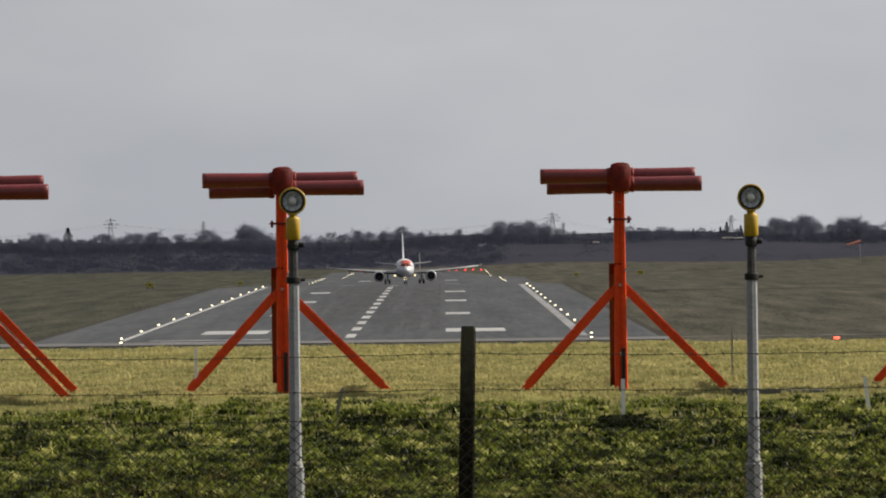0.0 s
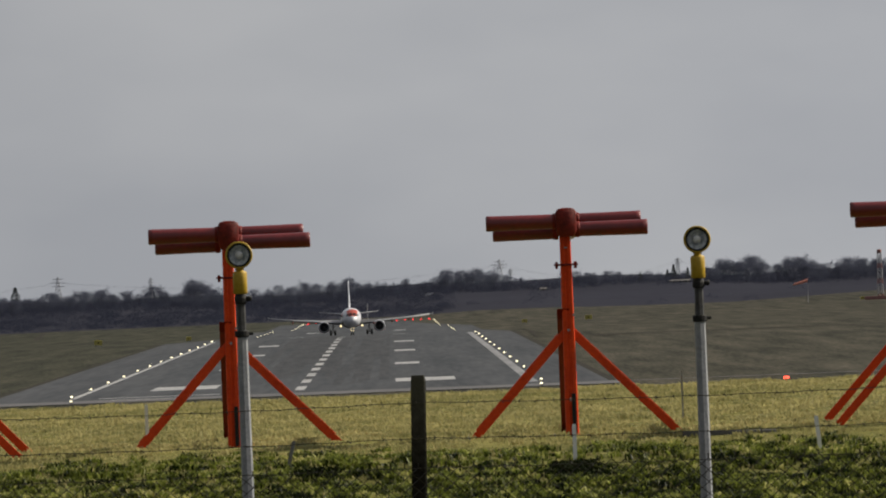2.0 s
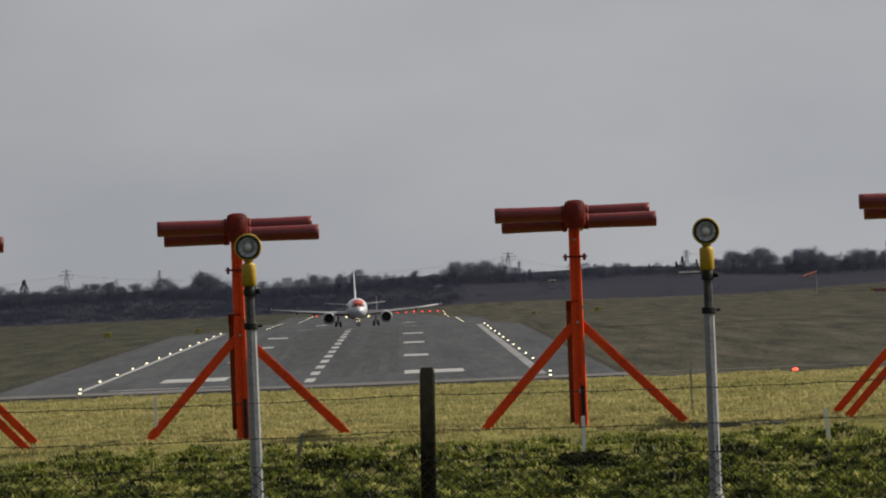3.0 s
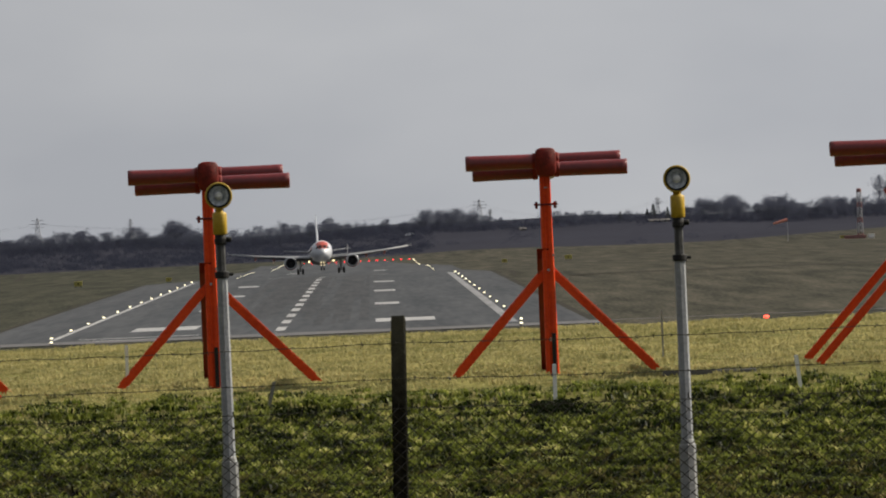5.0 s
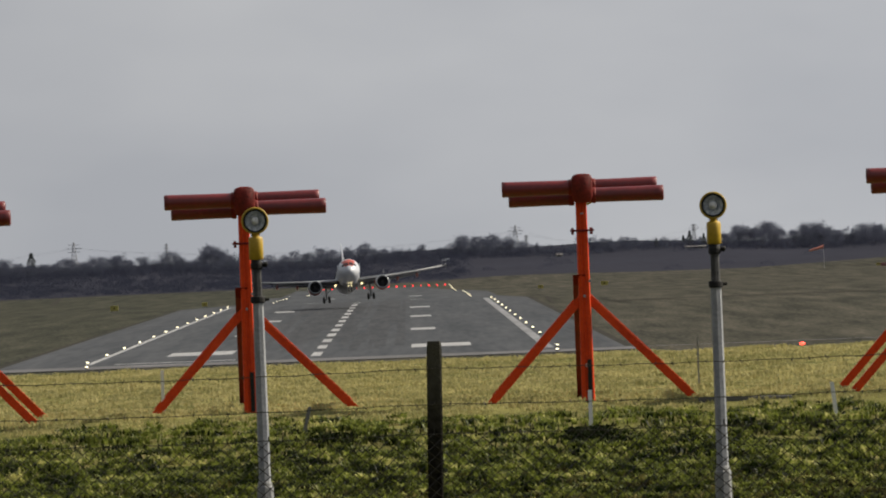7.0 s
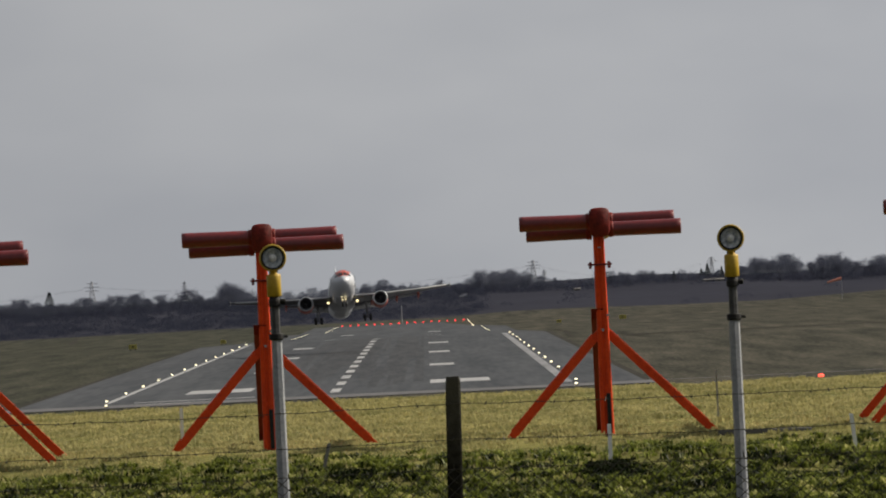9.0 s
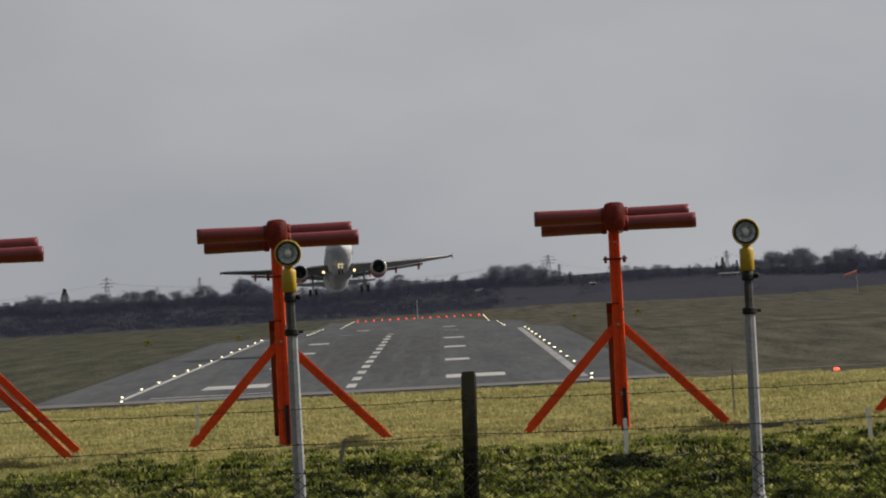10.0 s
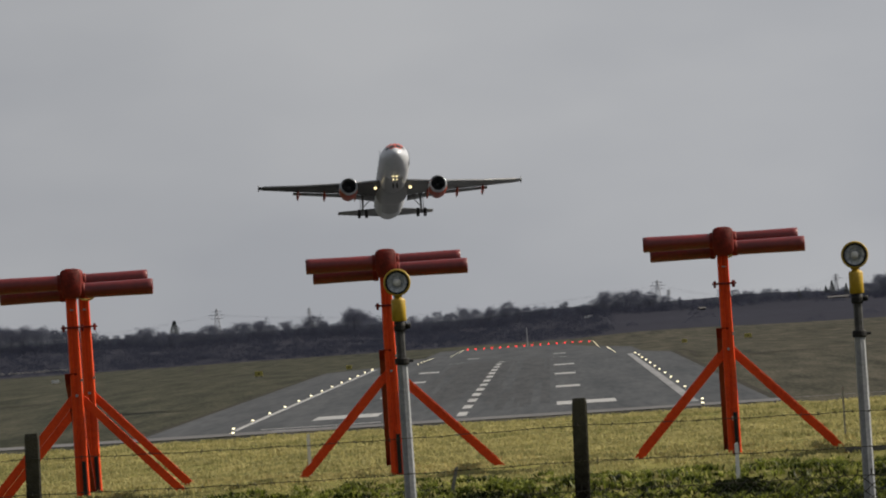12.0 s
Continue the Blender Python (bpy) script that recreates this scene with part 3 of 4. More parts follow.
def fence():
    e = empty("chain_link_fence", Matrix.Translation((0, FY, 0)))
    for x in (-10.2, -6.72, -3.29, 0.17, 3.66, 7.1):
        bm = bmesh.new()
        rings = []
        for z, w in ((8.7, 0.052), (9.6, 0.050), (10.6, 0.048), (11.2, 0.047), (11.31, 0.046), (11.335, 0.040)):
            j = 0.0015
            c = x + 0.0245 * (z - 10.2)
            rings.append([(c + sx * w + random.uniform(-j, j), sy * w + random.uniform(-j, j), z) for sx, sy in ((-1, -0.8), (-0.8, -1), (0.8, -1), (1, -0.8), (1, 0.8), (0.8, 1), (-0.8, 1), (-1, 0.8))])
        loft(bm, rings)
        part("post", bm, M_POST, e, "dark weathered fence post with a lichened top")
    for z, sag in ((11.165, 0.02), (10.94, 0.02), (10.752, 0.012)):
        bm = bmesh.new()
        pts = []
        for i in range(161):
            x = -10.2 + 17.3 * i / 160
            span = ((x + 10.2) % 3.45) / 3.45
            pts.append(Vector((x, -0.055, z - sag * 4 * span * (1 - span) + 0.003 * math.sin(i * 1.7) - 0.003 * x)))
        for a, b in zip(pts, pts[1:]):
            rod(bm, a, b, 0.0034, n=4, cap=False)
        for i in range(0, 160, 1):
            p = pts[i]
            for k in range(2):
                d = Vector((random.uniform(-1, 1), random.uniform(-1, 1), random.uniform(-1, 1))).normalized() * 0.016
                rod(bm, p - d, p + d, 0.0022, n=3, cap=False)
        part("barbed_wire", bm, M_WIRE, e, "rusty barbed wire strand")
    # woven zigzag wires, each the mirror of its neighbour, with twisted ends on top
    verts, faces = [], []
    step, rise, r = 0.0435, 0.0375, 0.0037
    wires = int(15.0 / step)
    for w in range(wires):
        x = -8.0 + w * step
        prev = None
        for k in range(50):
            at_right = (k + w) % 2
            cx = x + (step if at_right else 0)
            zz = 10.745 - rise * k + 0.012 * math.sin(cx * 1.1 + 0.4) + 0.006 * math.sin(cx * 5.3)
            if k == 0:
                zz += 0.03
            base = len(verts)
            verts += [(cx - r, -0.06, zz), (cx + r, -0.06 - r, zz), (cx + r, -0.06 + r, zz)]
            if prev is not None:
                for a in range(3):
                    b = (a + 1) % 3
                    faces.append((prev + a, prev + b, base + b, base + a))
            prev = base
            if k == 0:           # the twist: a short upright before the weave starts
                base = len(verts)
                verts += [(cx - r, -0.06, zz - 0.03), (cx + r, -0.06 - r, zz - 0.03), (cx + r, -0.06 + r, zz - 0.03)]
                for a in range(3):
                    b = (a + 1) % 3
                    faces.append((prev + a, prev + b, base + b, base + a))
                prev = base
    me = bpy.data.meshes.new("mesh")
    me.from_pydata(verts, [], faces)
    me.materials.append(M_WIRE)
    net = new("wire_netting", me)
    net.parent = e
    tagged(net, "thin grey chain-link netting", kind="stuff")
    return tagged(e, "chain-link fence with dark posts and barbed wire on top", "fence")


fence()


# ---- grass ----
def blades(name, label, x0, x1, y0, y1, count, h0, h1, width, material, per=7, lean=0.5, clump=None, fade=None, bare=()):
    rnd = random.Random(7)
    verts, faces = [], []
    made = 0
    while made < count:
        y = rnd.uniform(y0, y1)
        x = rnd.uniform(x0, x1) * ((0.55 + 0.45 * y / y1) if x1 > 3 else 1)
        if any(((x - bx) / rx) ** 2 + ((y - by) / ry) ** 2 < 1 for bx, by, rx, ry in bare):
            continue
        if fade and rnd.random() > (y - fade[0]) / (fade[1] - fade[0]):
            continue
        if clump and noise.noise((x * clump * 0.6, y * clump * 0.6, 3)) < rnd.uniform(-0.5, 0.2):
            continue
        made += 1
        g = ground_z(x, y) + (0.05 * noise.noise((x * 1.3, y * 0.8, 0)) + 0.03 * noise.noise((x * 4, y * 2, 5)))
        tall = rnd.uniform(h0, h1) * (0.75 + 0.5 * (noise.noise((x * 2, y, 9)) + 0.5))
        for k in range(per):
            a, t = rnd.uniform(0, 6.283), rnd.uniform(0.2, lean)
            bx, by = x + rnd.gauss(0, 0.035), y + rnd.gauss(0, 0.05)
            h = tall * rnd.uniform(0.6, 1.1)
            dx, dy = math.cos(a) * h * t, math.sin(a) * h * t
            wx, wy = -math.sin(a) * width, math.cos(a) * width
            n = len(verts)
            verts += [(bx - wx, by - wy, g - 0.02), (bx + wx, by + wy, g - 0.02), (bx + dx * 0.4 + wx * 0.8, by + dy * 0.4 + wy * 0.8, g + h * 0.6),
                      (bx + dx * 0.4 - wx * 0.8, by + dy * 0.4 - wy * 0.8, g + h * 0.6), (bx + dx, by + dy, g + h * 0.92)]
            faces += [(n, n + 1, n + 2, n + 3), (n + 3, n + 2, n + 4)]
    me = bpy.data.meshes.new(name)
    me.from_pydata(verts, [], faces)
    me.materials.append(material)
    return tagged(new(name, me), label, "grass", kind="stuff")


blades("meadow_grass", "short yellow-green winter grass on the level verge", -8.5, 8.5, 73.0, 115, 52000, 0.016, 0.040, 0.008, M_GRASS, per=6, lean=1.3, fade=(73.2, 77.5), bare=((1.53, 76.35, 0.25, 0.55),))
blades("bank_grass", "tufted green grass on the bank, light and shade mottled into its colour", -7.5, 7.5, 70.5, 79.6, 14000, 0.030, 0.075, 0.0105, M_BANK, per=20, lean=1.7, clump=7.0, fade=(78.7, 74.2), bare=((1.53, 76.35, 0.25, 0.55),))
blades("bank_foot_grass", "coarse brown-green grass low on the bank, darker than above", -7.5, 7.5, 62, 74.5, 11500, 0.035, 0.085, 0.0115, M_FOOT_GRASS, per=18, lean=1.8, clump=6.0, fade=(74.5, 70.5))


# ---- stakes ----
def stake(x, y, h, w, material, label, lean=0.0):
    z = ground_z(x, y)
    bm = bmesh.new()
    rings = []
    for k, (f, g) in enumerate(((-0.1, 1), (0.5, 1), (0.96, 1), (1.0, 0.7))):
        rings.append([(lean * f * h + sx * w * g, sy * w * 0.5 * g, f * h) for sx, sy in ((-1, -1), (1, -1), (1, 1), (-1, 1))])
    ob = part("marker_stake", loft(bm, rings), material)
    ob.matrix_world = pose(x, y, z)
    tagged(ob, label, "stake", "marker stakes")


# Near-black blades stand in for the shaded hollow; the ground has no dip.
blades("dark_blade_patch", "near-black blades standing in for a shaded hollow on the bank", 1.30, 1.76, 75.95, 76.75, 420, 0.020, 0.042, 0.013, M_DARK_BLADES, per=8, lean=1.2)
blades("dark_blade_patch", "dark green weeds beside a leaning stake", -0.80, -0.48, 76.1, 76.7, 60, 0.05, 0.10, 0.012, M_DARK_BLADES, per=8, lean=1.2)
stake(-2.19, 82.0, 0.37, 0.015, M_STAKE, "thin white marker stake in the grass")
stake(2.74, 84.0, 0.48, 0.008, M_GALV_OLD, "slender pale marker stake in the grass")
stake(1.575, 76.8, 0.31, 0.017, M_STAKE, "short white marker stake on the bank")
stake(3.67, 77.0, 0.28, 0.017, M_STAKE, "short white marker stake on the bank", -0.10)
stake(-0.87, 76.8, 0.25, 0.015, M_STAKE_DARK, "leaning grey stake on the bank", 0.25)


# ---- aircraft ----
def aerofoil(chord, thick):
    up = [(0, 0), (0.02, 0.30), (0.08, 0.55), (0.2, 0.85), (0.35, 1.0), (0.55, 0.85), (0.8, 0.42), (1.0, 0.04)]
    pts = [(c * chord, t * thick * chord * 0.6) for c, t in up]
    pts += [(c * chord, -t * thick * chord * 0.4) for c, t in up[::-1][:-1]]
    return pts


def wing_rings(stations):
    return [[(x, le + c, z + h) for c, h in aerofoil(ch, th)] for x, le, z, ch, th in stations]


LEGS, WINGS = [], []


def jet():
    e = new("airliner")
    # fuselage: along, half width, half height, centre height
    sec = ((-16.6, 0.03, 0.03, 3.05), (-16.5, 0.28, 0.26, 3.06), (-16.1, 0.72, 0.66, 3.12), (-15.4, 1.12, 1.08, 3.22), (-14.5, 1.46, 1.48, 3.36), (-13.3, 1.75, 1.82, 3.48), (-11.8, 1.93, 2.02, 3.54), (-10.0, 1.975, 2.07, 3.55), (0, 1.975, 2.07, 3.55), (6.0, 1.975, 2.07, 3.55), (9.0, 1.86, 1.93, 3.64), (12.0, 1.45, 1.5, 4.0), (15.0, 0.92, 0.98, 4.44), (17.2, 0.45, 0.5, 4.776), (17.9, 0.16, 0.18, 4.882))
    n = 32
    rings = [[(w * math.sin(2 * math.pi * i / n), y, cz + h * math.cos(2 * math.pi * i / n)) for i in range(n)] for y, w, h, cz in sec]
    bm = bmesh.new()
    loft(bm, rings)
    for f in bm.faces:
        c = f.calc_center_median()
        if c.z < 1.9 and -6 < c.y < 4:
            f.material_index = 1
    body = part("fuselage", bm, [M_SKIN, M_BELLY], e, "glossy white fuselage", True)

    def on_skin(y, ang, out=0.012):
        for (y0, w0, h0, c0), (y1, w1, h1, c1) in zip(sec, sec[1:]):
            if y0 <= y <= y1:
                f = (y - y0) / (y1 - y0)
                w, h, c = w0 + (w1 - w0) * f + out, h0 + (h1 - h0) * f + out, c0 + (c1 - c0) * f
                return Vector((w * math.sin(ang), y, c + h * math.cos(ang)))

    def patch(name, ya0, ya1, yb0, yb1, a0, a1, material, label="", rows=6, cols=6, out=0.015):
        """A panel on the skin between two angles; ya at the first angle, yb at the last."""
        b = bmesh.new()
        grid = []
        for i in range(rows + 1):
            f = i / rows
            ang = a0 + (a1 - a0) * f
            lo, hi = ya0 + (yb0 - ya0) * f, ya1 + (yb1 - ya1) * f
            grid.append([b.verts.new(on_skin(lo + (hi - lo) * j / cols, ang, out)) for j in range(cols + 1)])
        for i in range(rows):
            for j in range(cols):
                b.faces.new((grid[i][j], grid[i][j + 1], grid[i + 1][j + 1], grid[i + 1][j]))
        return part(name, b, material, body, label, True)

    patch("crown_panel", -15.82, -13.0, -15.82, -13.0, -0.74, 0.74, M_LIVERY, "orange panel over the cockpit", 12, 8, 0.012)
    for sgn in (-1, 1):
        patch("windscreen", -15.70, -14.86, -15.60, -14.78, sgn * 0.07, sgn * 0.60, M_GLASS_DARK, "dark cockpit windscreen", 4, 3, 0.03)
        patch("side_window", -15.50, -14.72, -15.10, -14.50, sgn * 0.68, sgn * 1.05, M_GLASS_DARK, "dark cockpit side window", 4, 3, 0.03)
        patch("livery_band", -9.5, -2.0, -9.5, -2.0, sgn * 0.95, sgn * 1.35, M_LIVERY, "orange lettering band", 4, 6)
        for k in range(24):
            part("cabin_window", block(bmesh.new(), on_skin(-11.5 + 0.86 * k, sgn * 1.42, 0.0), (0.04, 0.23, 0.33), 0.02), M_GLASS_DARK, body)
        bm = bmesh.new()
        block(bm, on_skin(-12.2, sgn * 1.45, 0.0), (0.05, 0.82, 1.85), 0.01)
        part("door", bm, M_SKIN, body)
    bm = bmesh.new()
    lathe(bm, ((-5.6, 0.2), (-4.8, 1.3), (-3.0, 1.75), (0.5, 1.8), (2.8, 1.4), (4.2, 0.2)), 20, "Y", (0, 0, 2.45))
    for v in bm.verts:
        v.co.z = 2.45 + (v.co.z - 2.45) * 0.62
        v.co.x *= 1.12
    part("belly_fairing", bm, M_BELLY, e, "grey belly fairing", True)
    # fin and tailplane
    bm = bmesh.new()
    fin = []
    for z, le, ch in ((5.0, 10.2, 6.0), (5.8, 11.0, 5.2), (11.15, 15.0, 1.9)):
        fin.append([(h, le + c, z) for c, h in aerofoil(ch, 0.08)])
    loft(bm, fin)
    for f in bm.faces:
        f.material_index = 1 if f.calc_center_median().y > 14.5 else 0
    part("fin", bm, [M_SKIN, M_LIVERY], e, "white-edged orange tail fin", True)
    for sgn in (-1, 1):
        bm = bmesh.new()
        loft(bm, wing_rings(((sgn * 0.4, 12.2, 4.15, 4.1, 0.10), (sgn * 6.22, 15.6, 4.75, 1.4, 0.09))))
        part("tailplane", bm, M_WING, e, "", True)
        # wing with droop
        st = ((1.0, -6.3, 2.53, 7.3, 0.13), (2.0, -5.8, 2.58, 6.9, 0.13), (6.4, -3.5, 3.06, 4.6, 0.115), (11.5, -0.95, 3.68, 3.0, 0.105), (16.4, 1.5, 4.4, 1.65, 0.1), (17.05, 2.0, 4.52, 1.1, 0.08))
        bm = bmesh.new()
        loft(bm, wing_rings([(sgn * x, le, z, ch, th) for x, le, z, ch, th in st]))
        bm.normal_update()
        for f in bm.faces:       # downward faces take the darker grey, shade put into the colour
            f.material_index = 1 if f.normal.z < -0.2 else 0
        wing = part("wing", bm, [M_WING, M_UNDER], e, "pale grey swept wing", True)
        WINGS.append((wing, sgn))
        bm = bmesh.new()
        slat = []
        for x, le, z, ch, th in st[1:5]:
            slat.append([(sgn * x, le - 0.28 + dy, z - 0.16 + dz) for dy, dz in ((0, 0), (0.05, 0.11), (0.26, 0.25), (0.55, 0.31), (0.40, 0.16), (0.22, 0.0))])
        loft(bm, slat)
        part("slat", bm, M_WING, wing, "pale grey leading-edge slat", True)
        bm = bmesh.new()
        flap = []
        for x, le, z, ch, th in ((2.1, -5.8, 2.50, 6.9, 0), (6.4, -3.5, 2.98, 4.6, 0), (12.6, -0.4, 3.76, 2.75, 0)):
            te, fc = le + ch, max(0.62, 0.22 * ch * 0.8)
            flap.append([(sgn * x, te - 0.28 + dy * fc, z - 0.10 + dz * fc) for dy, dz in ((0, 0.04), (0.15, 0.12), (0.6, -0.05), (1.0, -0.26), (0.55, -0.20), (0.1, -0.07))])
        loft(bm, flap)
        part("flap", bm, M_WING, wing, "lowered trailing-edge flap", True)
        for x, y, z in ((4.7, -0.6, 2.50), (8.6, 0.6, 2.93), (12.0, 1.5, 3.40)):
            bm = bmesh.new()
            lathe(bm, ((-1.5, 0.05), (-0.8, 0.17), (0.2, 0.20), (1.0, 0.15), (1.7, 0.03)), 10, "Y", (sgn * x, y + 0.6, z))
            for v in bm.verts:
                v.co.z -= 0.16 * max(0, v.co.y - y)
            part("flap_fairing", bm, M_LIVERY, wing, "orange flap track fairing", True)
        bm = bmesh.new()
        loft(bm, [[(sgn * 17.05 + dx, 1.9 + 0.3 * k + dy, 4.52 + h) for dx, dy in ((-0.05, 0), (0.05, 0), (0.05, 1.2 - 0.4 * k), (-0.05, 1.2 - 0.4 * k))] for k, h in ((0, -0.25), (0.6, 0.0), (1, 0.35))])
        part("wingtip_fence", bm, M_WING, wing, "", True)
        # engine
        c = (sgn * 5.75, 0, 1.78)
        bm = bmesh.new()
        lathe(bm, ((-6.55, 0.93), (-6.68, 1.0), (-6.62, 1.08), (-6.3, 1.17), (-5.2, 1.22), (-4.0, 1.16), (-2.9, 0.95), (-2.88, 0.80)), 28, "Y", c, cap=False)
        for f in bm.faces:
            f.material_index = 1 if f.calc_center_median().y < -6.3 else (2 if f.calc_center_median().z < 1.55 else 0)
        eng = part("engine", bm, [M_SKIN, M_LIP, M_LIVERY], e, "white and orange engine nacelle with a bare metal lip", True)
        bm = bmesh.new()
        lathe(bm, ((-6.55, 0.93), (-6.0, 0.88), (-5.6, 0.88)), 28, "Y", c, cap=False)
        part("intake_duct", bm, M_UNDER, eng, "dark intake duct", True)
        bm = bmesh.new()
        lathe(bm, ((-5.62, 0.88), (-5.60, 0.0)), 28, "Y", c, cap=False)
        part("fan_case", bm, M_FAN, eng, "dark fan disc", True)
        bm = bmesh.new()
        for k in range(24):
            a = 2 * math.pi * k / 24
            u = Vector((math.cos(a), 0, math.sin(a)))
            w = Vector((-math.sin(a), 0, math.cos(a)))
            o = Vector(c)
            loft(bm, [[o + u * r + w * (-d) + Vector((0, -5.78, 0)), o + u * r + w * d + Vector((0, -5.70, 0)), o + u * r + w * d + Vector((0, -5.68, 0)), o + u * r - w * d + Vector((0, -5.76, 0))] for r, d in ((0.24, 0.03), (0.86, 0.075))])
        part("fan", bm, M_FAN, eng, "dark fan blades")
        bm = bmesh.new()
        lathe(bm, ((-6.05, 0.0), (-5.95, 0.12), (-5.7, 0.25)), 14, "Y", c, cap=False)
        part("spinner", bm, M_UNDER, eng, "", True)
        bm = bmesh.new()
        lathe(bm, ((-3.0, 0.70), (-1.9, 0.52), (-1.3, 0.42), (-0.7, 0.05)), 18, "Y", c)
        part("core_nozzle", bm, M_STRUT, eng, "", True)
        bm = bmesh.new()
        block(bm, (sgn * 5.75, -3.6, 2.80), (0.28, 3.6, 0.50), 0.06)
        part("pylon", bm, M_SKIN, eng)
        # main gear
        bm = bmesh.new()
        rod(bm, (sgn * 3.80, 0, 0.56), (sgn * 3.72, -0.1, 3.1), 0.12, 0.15, n=12)
        rod(bm, (sgn * 3.78, 0, 1.35), (sgn * 2.45, -0.1, 2.75), 0.06, n=8)
        rod(bm, (sgn * 3.79, 0.1, 0.75), (sgn * 3.77, 0.35, 1.2), 0.04, n=6)
        rod(bm, (sgn * 3.77, 0.35, 1.2), (sgn * 3.76, 0.1, 1.6), 0.04, n=6)
        rod(bm, (sgn * 3.80 - 0.5, 0, 0.56), (sgn * 3.80 + 0.5, 0, 0.56), 0.08, n=10)
        gear = part("main_gear", bm, M_STRUT, e, "main landing gear leg, lowered", True)
        LEGS.append(gear)
        for dx in (-0.46, 0.46):
            bm = bmesh.new()
            lathe(bm, ((-0.20, 0.32), (-0.19, 0.48), (-0.12, 0.56), (0.12, 0.56), (0.19, 0.48), (0.20, 0.32)), 20, "X", (sgn * 3.80 + dx, 0, 0.56))
            part("wheel", bm, M_TYRE, gear, "black tyre", True)
        bm = bmesh.new()
        block(bm, (sgn * 4.08, 0, 1.75), (0.05, 0.75, 1.35), 0.015)
        part("gear_door", bm, M_BELLY, gear)
        bm = bmesh.new()
        lathe(bm, ((-0.06, 0.20), (-0.08, 0.0)), 14, "Y", (sgn * 2.25, -4.6, 1.95), cap=False)
        part("landing_light", bm, G_LAND, wing, "lit landing light")
    # nose gear
    bm = bmesh.new()
    rod(bm, (0, -11.05, 0.38), (0, -11.25, 2.1), 0.08, 0.10, n=10)
    rod(bm, (0, -11.1, 0.95), (0, -10.2, 2.0), 0.05, n=6)
    rod(bm, (-0.3, -11.05, 0.38), (0.3, -11.05, 0.38), 0.05, n=8)
    nose = part("nose_gear", bm, M_STRUT, e, "nose landing gear leg, lowered", True)
    for dx in (-0.25, 0.25):
        bm = bmesh.new()
        lathe(bm, ((-0.11, 0.2), (-0.10, 0.33), (-0.06, 0.38), (0.06, 0.38), (0.10, 0.33), (0.11, 0.2)), 18, "X", (dx, -11.05, 0.38))
        part("wheel", bm, M_TYRE, nose, "black tyre", True)
        bm = bmesh.new()
        block(bm, (dx * 2.0, -11.6, 1.62), (0.03, 1.5, 0.55), 0.01)
        part("gear_door", bm, M_SKIN, nose)
        for z, r in ((1.62, 0.19), (1.05, 0.09)):
            bm = bmesh.new()
            lathe(bm, ((-0.05, r), (-0.07, 0.0)), 12, "Y", (dx * 0.95, -11.33, z), cap=False)
            part("taxi_light", bm, G_LAND, nose, "lit taxi light")
    return tagged(e, "white twin-engined airliner with orange trim taking off, wheels down", "aircraft")


airliner = jet()


# ---- far trees ----
TOPS = ((-1100, -6), (-960, -6), (-880, -2), (-820, 8), (-768, 20), (-700, 16), (-620, 20), (-568, 18), (-498, 14), (-440, 22), (-405, 12), (-370, 24), (-333, 3), (-290, 20), (-240, 24), (-208, 21), (-168, 15),
        (-120, 18), (-78, 10), (-20, 16), (22, 18), (70, 18), (112, 3), (162, 3), (215, 14), (272, 25), (310, 22), (362, 14), (432, 22), (512, 20), (560, 20), (602, 3), (657, -1), (690, 14), (732, 4), (780, 12),
        (824, 9), (870, 6), (900, 10), (950, 14), (1100, 14))


def top_line(u):
    for (u0, v0), (u1, v1) in zip(TOPS, TOPS[1:]):
        if u <= u1:
            return v0 + (v1 - v0) * (u - u0) / (u1 - u0)
    return 18.0


def slivers(rnd, places, l0, l1, w0, w1):
    """Thin triangles at the given places, each leaning outwards."""
    verts, faces = [], []
    for p, out in places:
        d = (Vector((rnd.gauss(0, 1), rnd.gauss(0, 1), rnd.gauss(0.35, 0.8))) + out * 1.3).normalized() * rnd.uniform(l0, l1)
        s = d.cross(Vector((rnd.gauss(0, 1), rnd.gauss(0, 1), rnd.gauss(0, 1)))).normalized() * rnd.uniform(w0, w1)
        n = len(verts)
        verts += [p - s, p + s, p + d]
        faces.append((n, n + 1, n + 2))
    return verts, faces


